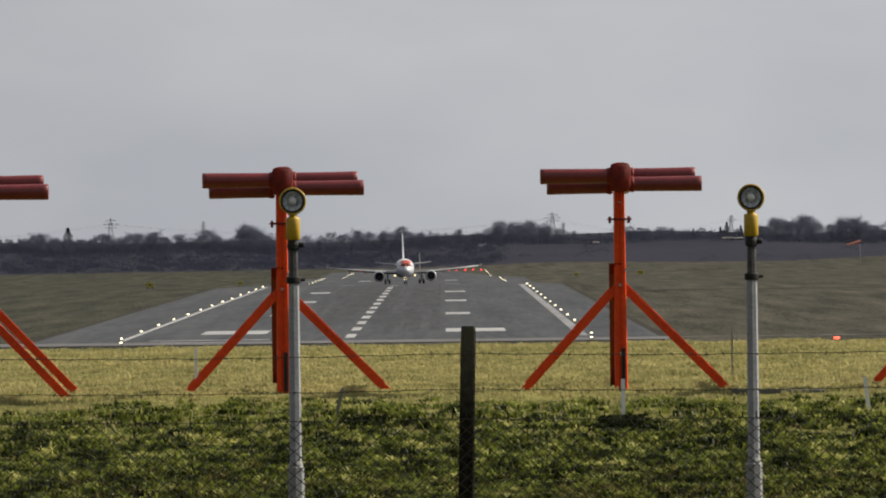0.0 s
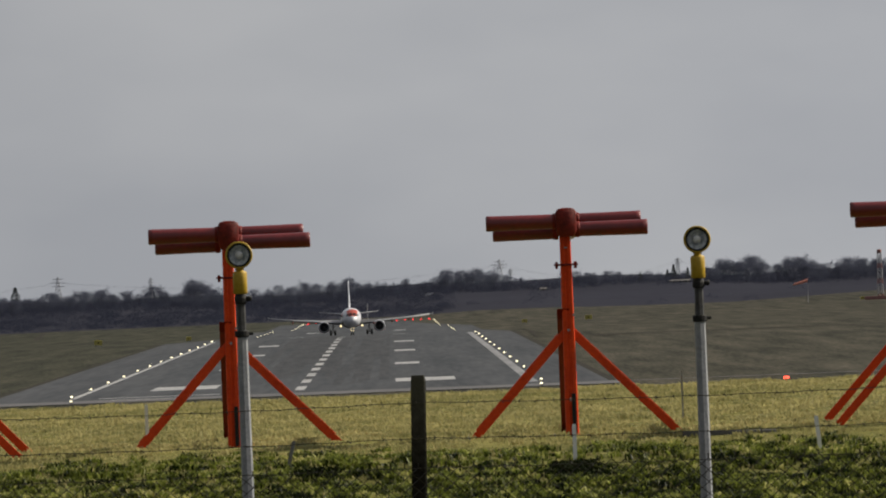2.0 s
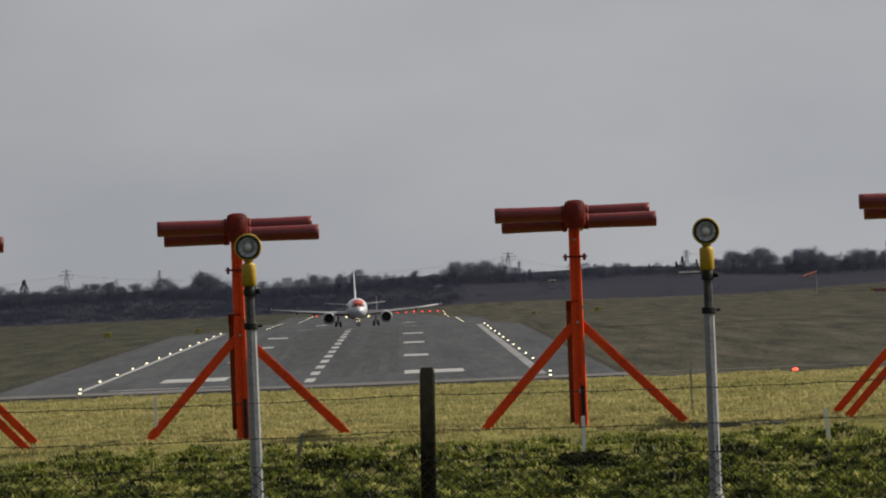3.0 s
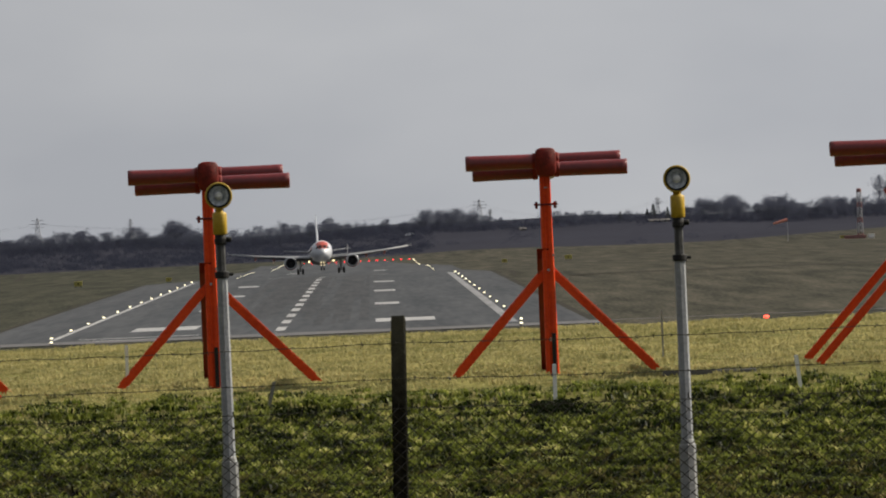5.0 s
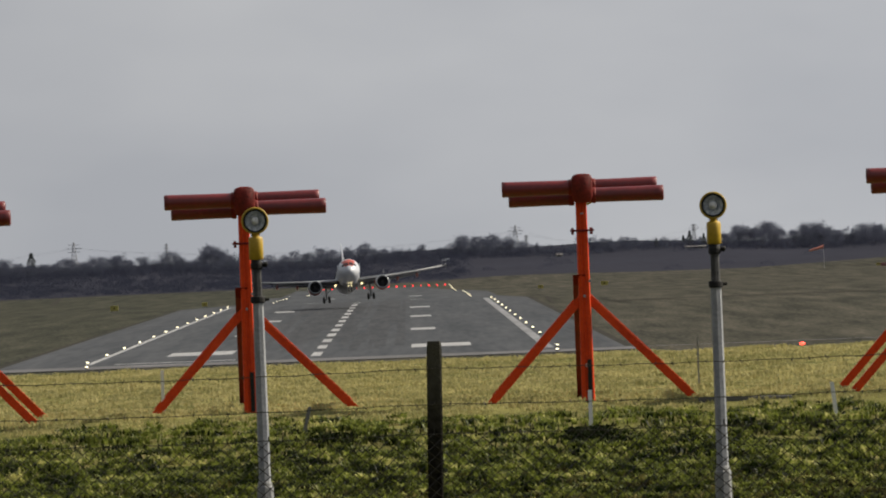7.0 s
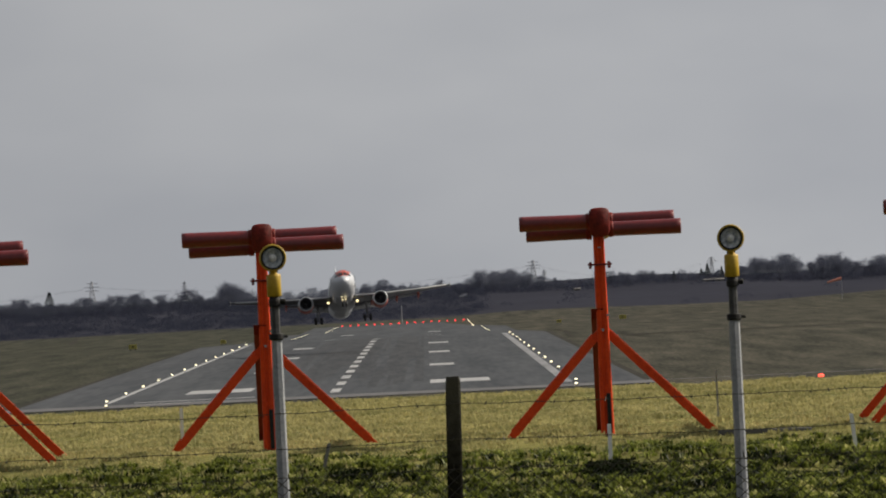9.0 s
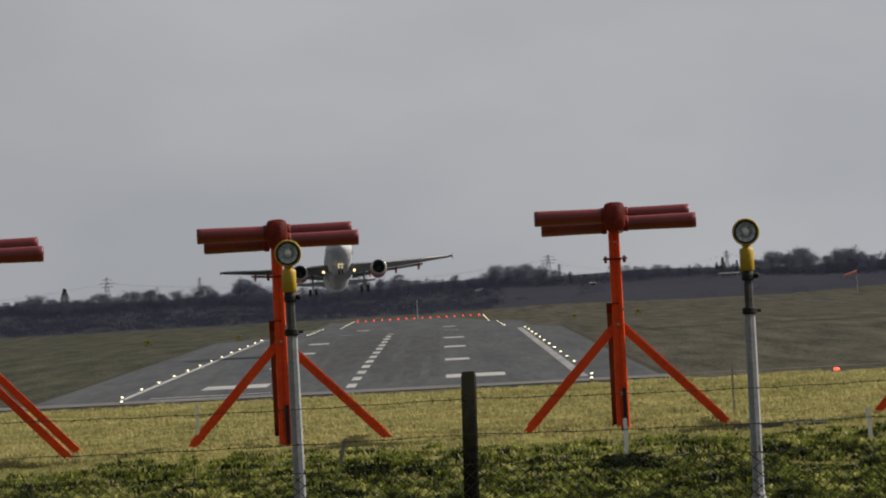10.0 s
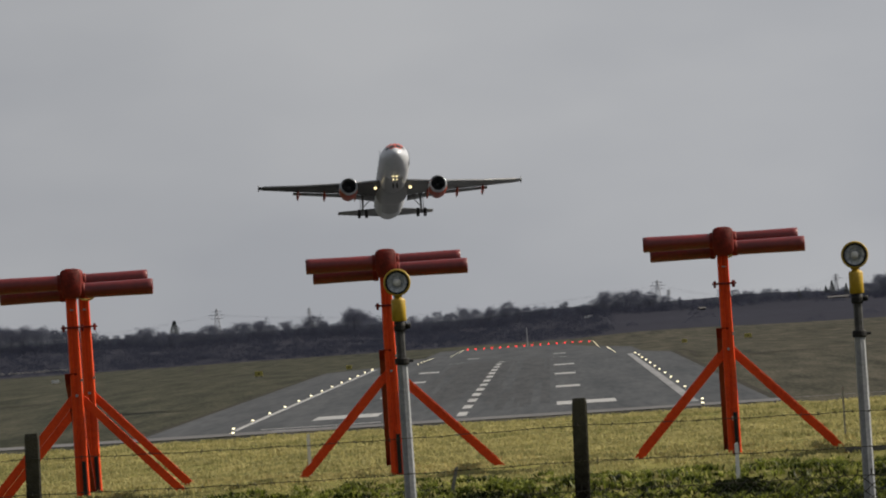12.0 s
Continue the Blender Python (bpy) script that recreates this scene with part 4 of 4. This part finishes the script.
def bare_tree(seed, spread=0.42, base=0.16, twigs=2600, tall=False):
    """A leafless tree 10 m high: trunk, limbs and a crown of fine twigs."""
    rnd = random.Random(seed)
    e = new("bare_tree")
    bm = bmesh.new()
    rod(bm, (0, 0, -0.8), (rnd.uniform(-0.2, 0.2), 0, 10 * base), 0.30, 0.22, n=7)
    rod(bm, (0, 0, 10 * base - 0.05), (rnd.uniform(-0.4, 0.4), rnd.uniform(-0.3, 0.3), 7.4), 0.21, 0.05, n=6)
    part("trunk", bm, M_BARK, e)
    tips = []
    bm = bmesh.new()
    for k in range(13):
        a = k * 2.4 + rnd.uniform(-0.4, 0.4)
        z0 = 10 * (base + (0.70 - base) * rnd.random())
        reach = 10 * spread * rnd.uniform(0.45, 0.8) * (0.55 if tall else 1)
        p0 = Vector((0, 0, z0))
        p1 = p0 + Vector((math.cos(a) * reach * 0.5, math.sin(a) * reach * 0.5, rnd.uniform(0.8, 1.8)))
        p2 = p1 + Vector((math.cos(a) * reach * 0.5, math.sin(a) * reach * 0.5, rnd.uniform(0.4, 1.6)))
        rod(bm, p0, p1, 0.08, 0.05, n=5, cap=False)
        rod(bm, p1, p2, 0.05, 0.02, n=4, cap=False)
        tips += [p1, p2]
        for j in range(4):
            q = p1.lerp(p2, rnd.random())
            q2 = q + Vector((rnd.gauss(0, 0.8), rnd.gauss(0, 0.8), rnd.uniform(0.4, 1.5)))
            rod(bm, q, q2, 0.035, 0.015, n=3, cap=False)
            tips.append(q2)
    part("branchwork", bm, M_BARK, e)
    places = []
    for _ in range(twigs):
        if rnd.random() < 0.35:
            c = rnd.choice(tips)
            p = c + Vector((rnd.gauss(0, 0.55), rnd.gauss(0, 0.55), rnd.gauss(0.1, 0.5)))
        else:
            a, r, h = rnd.uniform(0, 6.283), math.sqrt(rnd.random()), rnd.random()
            rr = 10 * spread * r * math.sqrt(max(0.0, 1 - (2 * h - 1) ** 2)) * (0.6 if tall else 1)
            p = Vector((math.cos(a) * rr, math.sin(a) * rr, 10 * base * 0.5 + h * (9.4 - 10 * base * 0.5)))
        out = Vector((p.x, p.y, (p.z - 5) * 0.6))
        places.append((p, out.normalized() if out.length else out))
    v, f = slivers(rnd, places, 0.5, 1.15, 0.022, 0.055)
    me = bpy.data.meshes.new("crown")
    me.from_pydata(v, [], f)
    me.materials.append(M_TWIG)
    o = new("crown", me)
    o.parent = e
    return tagged(e, "leafless winter tree in a far hedgerow", "tree", "far tree line")


def conifer(seed, ragged=False):
    rnd = random.Random(seed)
    e = new("conifer")
    part("trunk", rod(bmesh.new(), (0, 0, -0.8), (0, 0, 9.2), 0.28, 0.05, n=7), M_BARK, e)
    places = []
    for _ in range(1500):
        h = rnd.random() ** 0.8
        if ragged:
            rr = (2.5 + 0.8 * math.sin(h * 13)) * (1 - h) ** 0.5 * rnd.uniform(0.3, 1)
            z = 0.6 + h * 9.2
        else:
            rr = 3.0 * (1 - h) * (0.8 + 0.25 * math.sin(h * 40)) * math.sqrt(rnd.random())
            z = 1.0 + h * 8.9
        a = rnd.uniform(0, 6.283)
        p = Vector((math.cos(a) * rr, math.sin(a) * rr, z))
        places.append((p, Vector((math.cos(a), math.sin(a), -0.5))))
    v, f = slivers(rnd, places, 0.3, 0.7, 0.06, 0.14)
    me = bpy.data.meshes.new("crown")
    me.from_pydata(v, [], f)
    me.materials.append(M_FIR)
    o = new("crown", me)
    o.parent = e
    return tagged(e, "ragged dark evergreen standing above the hedgerow" if ragged else "small dark conifer in a far hedgerow", "tree")


def copy_tree(src, u, v_top, y, wide=1.0):
    x = u * y / 16000
    g = ground_z(x, y)
    h = max(3.0, 12.0 - v_top * y / 16000 - g) / 10.0
    o = copy_thing(src, pose(x, y, g, 0, 0, random.uniform(0, 360)))
    o.scale = (h * wide, h * wide, h)
    return o


def tree_line():
    kinds = [bare_tree(11), bare_tree(12, 0.5, 0.18, 2900), bare_tree(13, 0.36, 0.25), bare_tree(14, 0.46, 0.2, 3100), bare_tree(15, 0.55, 0.16, 3000), bare_tree(16, 0.4, 0.3, 1200, True)]
    for i, k in enumerate(kinds):
        k.location = (-700 - 14 * i, 4300, ground_z(-700, 4300))
    u = -1085.0
    while u < 1085:
        v = top_line(u)
        copy_tree(random.choice(kinds[:5]), u, v + random.uniform(0, 6), 4240 + random.uniform(-40, 50), random.uniform(0.85, 1.15))
        u += random.uniform(17, 28)
    u = -1085.0
    while u < 1085:
        copy_tree(random.choice(kinds[:5]), u, top_line(u) + random.uniform(4, 14), 4150 + random.uniform(-30, 30), random.uniform(1.0, 1.4))
        u += random.uniform(20, 33)
    u = -1085.0
    while u < 1085:
        copy_tree(random.choice(kinds[:5]), u, top_line(u) + random.uniform(2, 9), 4190 + random.uniform(-25, 25), random.uniform(1.1, 1.6))
        u += random.uniform(19, 29)
    for u, v, w in ((-333, 2, 1.25), (-498, 13, 1.6), (-405, 11, 1.5), (112, 2, 1.0), (140, 4, 1.0), (165, 2, 1.0), (190, 6, 1.0), (602, 2, 1.3), (657, -2, 1.5), (728, 3, 1.5), (745, 4, 1.4), (824, 8, 1.5), (850, 10, 1.4), (325, 13, 1.3), (343, 13, 1.2), (362, 16, 1.2), (400, 15, 1.4), (416, 17, 1.3), (470, 18, 1.2), (562, 17, 1.5), (578, 16, 1.4),
                    (-700, 14, 1.6), (-590, 16, 1.5), (-530, 15, 1.5), (-455, 18, 1.4), (-280, 18, 1.3), (-140, 14, 1.2), (-60, 9, 1.2), (40, 15, 1.2)):
        copy_tree(random.choice(kinds[:5]), u, v, 4210, w)
    copy_tree(kinds[5], 916, -28, 4200, 0.8)
    copy_tree(kinds[5], 930, -18, 4215, 0.8)
    fir, rag = conifer(3), conifer(4, True)
    fir.location = (-800, 4300, ground_z(-800, 4300))
    rag.location = (-815, 4300, ground_z(-815, 4300))
    copy_tree(rag, -651, 3, 4180, 1.0)
    for u, v in ((515, 8), (540, 14), (456, 19), (504, 16)):
        copy_tree(fir, u, v, 4160, 1.2)


tree_line()


def scrub():
    """Winter scrub over the rising hillside, thickest to the west of the runway."""
    rnd = random.Random(5)
    places = []
    for _ in range(4200):
        y = rnd.uniform(3722, 4230)
        u = rnd.uniform(-1150, 1150)
        if u > 120 and rnd.random() < 0.99 and y < 4110:
            continue
        if _ % 3 == 0:           # a thick hedgerow along the brow
            y = rnd.uniform(4110, 4245)
        x = u * y / 16000
        g = ground_z(x, y)
        r = rnd.uniform(1.4, 3.4) * (1.6 if y > 4105 else 1.0)
        for _k in range(170):
            d = Vector((rnd.gauss(0, 1), rnd.gauss(0, 1), abs(rnd.gauss(0, 1)))).normalized()
            p = Vector((x, y, g - 0.2)) + Vector((d.x * r * 1.5, d.y * r * 1.5, d.z * r * 0.95)) * rnd.uniform(0.55, 1)
            places.append((p, d))
    v, f = slivers(rnd, places, 0.25, 0.55, 0.055, 0.12)
    me = bpy.data.meshes.new("scrub")
    me.from_pydata(v, [], f)
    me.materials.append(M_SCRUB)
    tagged(new("far_scrub", me), "dull leafless scrub on the far hillside, tinted blue-grey for haze", "scrub", kind="stuff")


scrub()


# ---- far objects on the airfield ----
def lattice_mast(name, h, w0, w1, mats, bays, parent):
    """Square lattice tower in bays, coloured bay by bay."""
    for k in range(bays):
        z0, z1 = h * k / bays, h * (k + 1) / bays
        a, b = w0 + (w1 - w0) * k / bays, w0 + (w1 - w0) * (k + 1) / bays
        bm = bmesh.new()
        c0 = [Vector((sx * a, sy * a, z0)) for sx, sy in ((-1, -1), (1, -1), (1, 1), (-1, 1))]
        c1 = [Vector((sx * b, sy * b, z1)) for sx, sy in ((-1, -1), (1, -1), (1, 1), (-1, 1))]
        t = max(0.15, a * 0.10)
        for i in range(4):
            j = (i + 1) % 4
            rod(bm, c0[i], c1[i], t, n=4)
            rod(bm, c0[i], c1[j], t * 0.7, n=3, cap=False)
            rod(bm, c0[j], c1[i], t * 0.7, n=3, cap=False)
            rod(bm, c1[i], c1[j], t * 0.7, n=3, cap=False)
        part(name, bm, mats[k % len(mats)], parent)


def power_pylon(u, v_top, y=4850, s=1.0):
    x = u * y / 16000
    g = ground_z(x, y)
    h = 12 - v_top * y / 16000 - g
    e = empty("electricity_pylon", pose(x, y, g))
    lattice_mast("tower_bay", h, 1.25 * s, 0.22, [M_LATTICE], 6, e)
    for f, w in ((0.62, 2.1), (0.76, 2.6), (0.90, 1.8)):
        bm = bmesh.new()
        for sx in (-1, 1):
            rod(bm, (0, 0, h * f), (sx * w * s, 0, h * f + 0.1), 0.18, 0.12, n=4)
            rod(bm, (0, 0, h * f + 0.7), (sx * w * s, 0, h * f + 0.1), 0.07, 0.04, n=4)
        part("cross_arm", bm, M_LATTICE, e)
    tagged(e, "grey lattice electricity pylon far beyond the trees", "pylon", "electricity pylons")
    return Vector((x, y, g + h * 0.76))


P = [power_pylon(-1250, -6, s=1.7), power_pylon(-575, -12, s=1.7), power_pylon(-411, -4, 4870, 0.7), power_pylon(207, -12, s=1.7), power_pylon(226, 6, 4880, 0.6), power_pylon(523, -3), power_pylon(1200, -4)]


def cable(a, b, name):
    bm = bmesh.new()
    pts = [a.lerp(b, i / 24) - Vector((0, 0, 7.0 * 4 * (i / 24) * (1 - i / 24))) for i in range(25)]
    for p, q in zip(pts, pts[1:]):
        rod(bm, p, q, 0.028, n=3, cap=False)
    tagged(part(name, bm, M_LATTICE), "thin overhead power cable between far pylons", "cable", "power cables")


for a, b in ((0, 1), (1, 3), (3, 5), (5, 6)):
    for dx in (-2.2, 2.2):
        cable(P[a] + Vector((dx, 0, 0)), P[b] + Vector((dx, 0, 0)), "power_cable")


def windsock():
    x, y = 162.0, 3450.0
    g = ground_z(x, y)
    e = empty("windsock", pose(x, y, g))
    h = 12 - 44 * y / 16000 - g
    part("pole", rod(bmesh.new(), (0, 0, 0), (0, 0, h), 0.07, 0.05, n=8), M_LATTICE, e)
    bm = bmesh.new()
    lathe(bm, ((0, 0.62), (-2.0, 0.52), (-4.0, 0.40), (-5.4, 0.28)), 14, "X", cap=False)
    for v in bm.verts:
        v.co.z += 0.32 * v.co.x + 0.01 * v.co.x * v.co.x + h - 0.3
    part("sock", bm, M_SOCK, e, "faded orange cloth sock filled by the wind", True)
    bm = bmesh.new()
    lathe(bm, ((0.0, 0.63), (0.06, 0.63)), 14, "X", (0, 0, h - 0.3), cap=False)
    part("hoop", bm, M_GALV, e)
    tagged(e, "orange windsock on a white pole", "windsock")


windsock()


def radio_mast():
    x, y = 185.9, 3380.0
    e = empty("radio_mast", pose(x, y, ground_z(x, y)))
    lattice_mast("mast_bay", 17.3, 0.95, 0.75, [M_FADED, M_LATTICE, M_LATTICE], 9, e)
    bm = bmesh.new()
    lathe(bm, ((17.3, 0.85), (17.4, 0.9), (18.5, 0.9), (18.7, 0.6)), 12, "Z")
    part("drum", bm, M_FADED, e, "red drum at the mast top")
    bm = bmesh.new()
    block(bm, (-2.0, 0, 0.6), (8.0, 2.4, 1.2), 0.1)
    part("cabin", bm, M_FADED, e, "low red equipment cabin")
    bm = bmesh.new()
    block(bm, (4.0, 0, 0.7), (2.4, 2.4, 1.4), 0.1)
    part("shelter", bm, M_WHITE, e, "white equipment shelter")
    tagged(e, "red and white lattice mast beside low cabins", "mast")


radio_mast()


def taxi_sign(x, y, w, h):
    e = empty("taxiway_sign", pose(x, y, ground_z(x, y)))
    bm = bmesh.new()
    block(bm, (0, 0, 0.35 + h / 2), (w, 0.2, h), 0.03)
    part("panel", bm, M_SIGN, e, "yellow sign panel")
    for sx in (-0.35, 0.35):
        part("leg", rod(bmesh.new(), (sx * w, 0, -0.1), (sx * w, 0, 0.4), 0.05, n=6), M_DARK, e)
    bm = bmesh.new()
    block(bm, (0, -0.115, 0.35 + h / 2), (w * 0.22, 0.02, h * 0.35), 0.0)
    part("legend", bm, M_DARK, e)
    tagged(e, "small yellow taxiway sign in the grass", "sign", "taxiway signs")


taxi_sign(179.6, 3384, 2.2, 0.9)
taxi_sign(-55.5, 1750, 1.5, 0.9)
taxi_sign(58.7, 2600, 2.0, 1.1)
taxi_sign(38.0, 2450, 1.3, 0.8)
taxi_sign(-44.5, 2050, 1.2, 0.8)


def marker_board(x, y, w, h, material, label):
    e = empty("marker_board", pose(x, y, ground_z(x, y)))
    bm = bmesh.new()
    block(bm, (0, 0, 0.3 + h / 2), (w, 0.12, h), 0.02)
    part("board", bm, material, e)
    for sx in (-0.4, 0.4):
        part("leg", rod(bmesh.new(), (sx * w, 0, -0.1), (sx * w, 0, 0.32), 0.05, n=6), M_DARK, e)
    tagged(e, label, "marker", "airfield marker boards")


marker_board(-141.0, 2600, 2.2, 0.8, M_WHITE, "white marker board in the airfield grass")
marker_board(-150.0, 2420, 1.8, 0.5, M_FADED, "faded red marker board in the airfield grass")
marker_board(-62.5, 1004, 1.9, 0.22, M_WHITE, "low white barrier rail beside the perimeter road")
marker_board(-38.0, 2150, 1.6, 0.5, M_WHITE, "small white marker board beside the runway")


def warning_light():
    x, y = 38.1, 862.0
    e = empty("obstruction_light", pose(x, y, ground_z(x, y)))
    part("stem", rod(bmesh.new(), (0, 0, 0), (0, 0, 0.2), 0.10, 0.08, n=8), M_DARK, e)
    bm = bmesh.new()
    bmesh.ops.create_uvsphere(bm, u_segments=12, v_segments=8, radius=0.24, matrix=Matrix.Translation((0, 0, 0.26)) @ Matrix.Diagonal((1.25, 1, 0.6, 1)))
    part("lens", bm, glow("warning_red_glow", (1.0, 0.09, 0.05), 2.6), e, "glowing red lens", True)
    tagged(e, "glowing red warning light beside the road", "warning light")


warning_light()


def cottage(u, y, w, rot):
    """A low grey building whose lower wall is lost behind the brow."""
    x = u * y / 16000
    e = empty("cottage", pose(x, y, ground_z(x, y) - 0.4, 0, 0, rot))
    part("wall", block(bmesh.new(), (0, 0, 0.55), (w, 4, 1.1), 0.0), M_STAKE_DARK, e, "grey plastered wall")
    bm = bmesh.new()
    loft(bm, [[(sx * (w / 2 + 0.3), -2.3, 1.1), (sx * (w / 2 + 0.3), 2.3, 1.1), (sx * (w / 2 + 0.3), 0, 1.75)] for sx in (-1, 1)])
    part("roof", bm, M_ROOF, e, "grey low-pitched roof")
    for sx in (-0.28, 0.0, 0.28):
        part("window", block(bmesh.new(), (sx * w, -2.02, 0.72), (0.8, 0.06, 0.5), 0.0), M_GLASS_DARK, e)
    tagged(e, "low grey-roofed building half hidden by the far brow", "house", "far buildings")


cottage(283, 4120, 2.6, 8)
cottage(525, 4140, 9.5, -2)


def van(u, v, y):
    x = u * y / 16000
    e = empty("van", pose(x, y, ground_z(x, y), 0, 0, 8))
    bm = bmesh.new()
    prof = ((-2.4, 0.4), (-2.4, 1.0), (-1.9, 1.2), (-1.2, 1.9), (2.3, 1.95), (2.4, 1.7), (2.4, 0.4))
    loft(bm, [[(px, sy * 0.9, pz) for px, pz in prof] for sy in (-1, 1)])
    part("body", bm, M_WHITE, e, "white van body")
    bm = bmesh.new()
    block(bm, (-1.0, -0.92, 1.4), (0.9, 0.05, 0.5), 0.0)
    part("window", bm, M_GLASS_DARK, e)
    for px in (-1.5, 1.5):
        for sy in (-0.8, 0.8):
            part("wheel", lathe(bmesh.new(), ((-0.1, 0.34), (0.1, 0.34)), 12, "Y", (px, sy, 0.34)), M_TYRE, e)
    e.matrix_world = pose(x, y, ground_z(x, y), 0, 0, 8) @ Matrix.Scale(0.74, 4)
    tagged(e, "small white van parked on the far hillside track", "van")


van(82, 46, 4080)


def ditch(points, wide, deep, label):
    """A dark line over the turf along a few points; wide across it (x), deep onwards (y)."""
    bm = bmesh.new()
    prev = None
    for (x0, y0), (x1, y1) in zip(points, points[1:]):
        for i in range(13):
            f = i / 12
            x, y = x0 + (x1 - x0) * f, y0 + (y1 - y0) * f + 0.006 * deep * math.sin(9 * f) * deep
            w = 0.75 + 0.25 * math.sin(x * 1.7 + y * 0.02)
            cur = [bm.verts.new((x + sg * wide * w, y + sg * deep * w, ground_z(x + sg * wide, y + sg * deep) + 0.07)) for sg in (-1, 1)]
            if prev:
                bm.faces.new((prev[0], cur[0], cur[1], prev[1]))
            prev = cur
    tagged(part("ditch", bm, M_MUD), label, "ditch", kind="structure")


ditch(((58, 3010), (100, 3170), (148, 3350)), 0.0, 8.0, "dark ditch line across the airfield turf")
ditch(((-117, 3030), (-127, 3330), (-138, 3660)), 1.3, 0.0, "dark wheel track over the airfield turf")
ditch(((31.4, 2240), (29.2, 1900), (25.2, 1500)), 0.45, 0.0, "dark seam where the asphalt meets the turf")
ditch(((25.2, 1500), (30.5, 1462), (38, 1478)), 0.0, 4.0, "dark drain line beside the asphalt")


def end_pole():
    """A slim pale pole with a cross bar beyond the runway's end."""
    x, y = -6.2, 3420.0
    g = ground_z(x, y)
    e = empty("light_pole", pose(x, y, g))
    part("mast", rod(bmesh.new(), (0, 0, -0.1), (0, 0, 12 - 56 * y / 16000 - g), 0.17, 0.11, n=8), M_LATTICE, e)
    part("cross_bar", rod(bmesh.new(), (-0.6, 0, 5.9), (0.6, 0, 5.9), 0.08, n=6), M_LATTICE, e)
    tagged(e, "slim grey light pole beyond the runway end", "pole")


end_pole()


def spoil_bank():
    """A row of pale rubble along the western field edge."""
    rnd = random.Random(33)
    bm = bmesh.new()
    for k in range(130):
        x = -234 + 36 * (k / 130) + rnd.uniform(-1, 1)
        y = 3790 + rnd.uniform(-6, 6)
        r = rnd.uniform(0.3, 0.9)
        got = bmesh.ops.create_icosphere(bm, subdivisions=1, radius=r, matrix=Matrix.Translation((x, y, ground_z(x, y) + 0.15 * r)))["verts"]
        for v in got:
            v.co += Vector((rnd.uniform(-1, 1), rnd.uniform(-1, 1), rnd.uniform(-1, 1))) * r * 0.2
    tagged(part("rubble_row", bm, M_CONCRETE), "pale rubble tipped along the field edge", "rubble", kind="stuff")


spoil_bank()


def ground_slab():
    """A low pale kerb stone in the grass beside an antenna's foot."""
    x, y = 2.98, 79.1
    bm = bmesh.new()
    block(bm, (0, 0, 0.0), (0.82, 0.10, 0.05), 0.010)
    ob = part("concrete_slab", bm, M_CONCRETE)
    ob.matrix_world = pose(x, y, ground_z(x, y) + 0.02, 0, 1.0, 0)
    tagged(ob, "low weathered concrete slab lying in the grass", "slab")


ground_slab()


# ---- how the airliner moves ----
def motions():
    """Rows: seconds, place of the point between the engine intakes (x, z), nose-up, bank, yaw."""
    track = ((0.0, -6.9, -0.10, 0.0, 0.3, 1.4), (0.5, -6.9, 0.08, 0.0, 0.1, 1.4), (1.0, -6.8, 0.27, 0.0, 0.0, 1.4), (1.5, -6.8, 0.50, 0.0, -0.2, 1.4),
             (2.0, -6.8, 0.80, 0.0, -0.3, 1.4), (2.5, -7.0, 1.06, 0.0, -0.3, 1.4), (3.5, -7.25, 1.85, 0.3, 0.1, 1.6), (4.5, -7.6, 2.57, 1.2, 0.5, 1.9),
             (5.0, -7.9, 3.02, 2.0, 0.7, 2.1), (5.5, -8.1, 3.27, 2.9, 0.7, 2.1), (6.0, -8.3, 3.67, 3.9, 0.8, 2.1), (6.5, -8.5, 3.98, 5.0, 1.6, 2.2),
             (7.0, -8.7, 4.27, 6.3, 3.0, 2.2), (7.5, -9.0, 4.65, 7.6, 3.7, 2.2), (8.5, -10.5, 6.85, 9.8, 3.0, 2.4), (9.5, -12.4, 9.95, 11.3, 1.7, 2.7),
             (10.0, -13.4, 12.40, 12.1, 1.4, 2.9), (10.5, -14.5, 15.45, 13.0, -0.5, 3.1), (11.0, -15.6, 18.98, 13.9, -2.1, 3.3), (11.5, -16.8, 22.95, 14.7, -1.5, 3.6), (12.0, -18.0, 27.32, 15.4, -1.7, 3.8))
    rows = []
    for t, x, z, up, bank, yaw in track:
        d = 2000 - 62 * t - 0.65 * t * t
        rows.append((t, Matrix.Translation((x, d, z)) @ pose(0, 0, 0, -up, -bank, yaw) @ Matrix.Translation((0, 6.4, -1.78))))
    walk(airliner, rows)
    for leg in LEGS:             # the legs stretch as the wheels leave the ground
        walk(leg, [(0.0, pose(0, 0, 0.0)), (3.0, pose(0, 0, -0.05)), (6.5, pose(0, 0, -0.40)), (9.5, pose(0, 0, -0.50)), (12.0, pose(0, 0, -0.66))])

    for wing, sgn in WINGS:      # the wings hang on the ground and bend up as they take the load
        def hang(deg):
            return Matrix.Translation((sgn * 2, 0, 2.6)) @ pose(0, 0, 0, 0, sgn * deg, 0) @ Matrix.Translation((-sgn * 2, 0, -2.6))
        walk(wing, [(0.0, hang(2.4)), (3.0, hang(2.3)), (4.5, hang(1.3)), (6.5, hang(0.1)), (12.0, hang(0.0))])


motions()
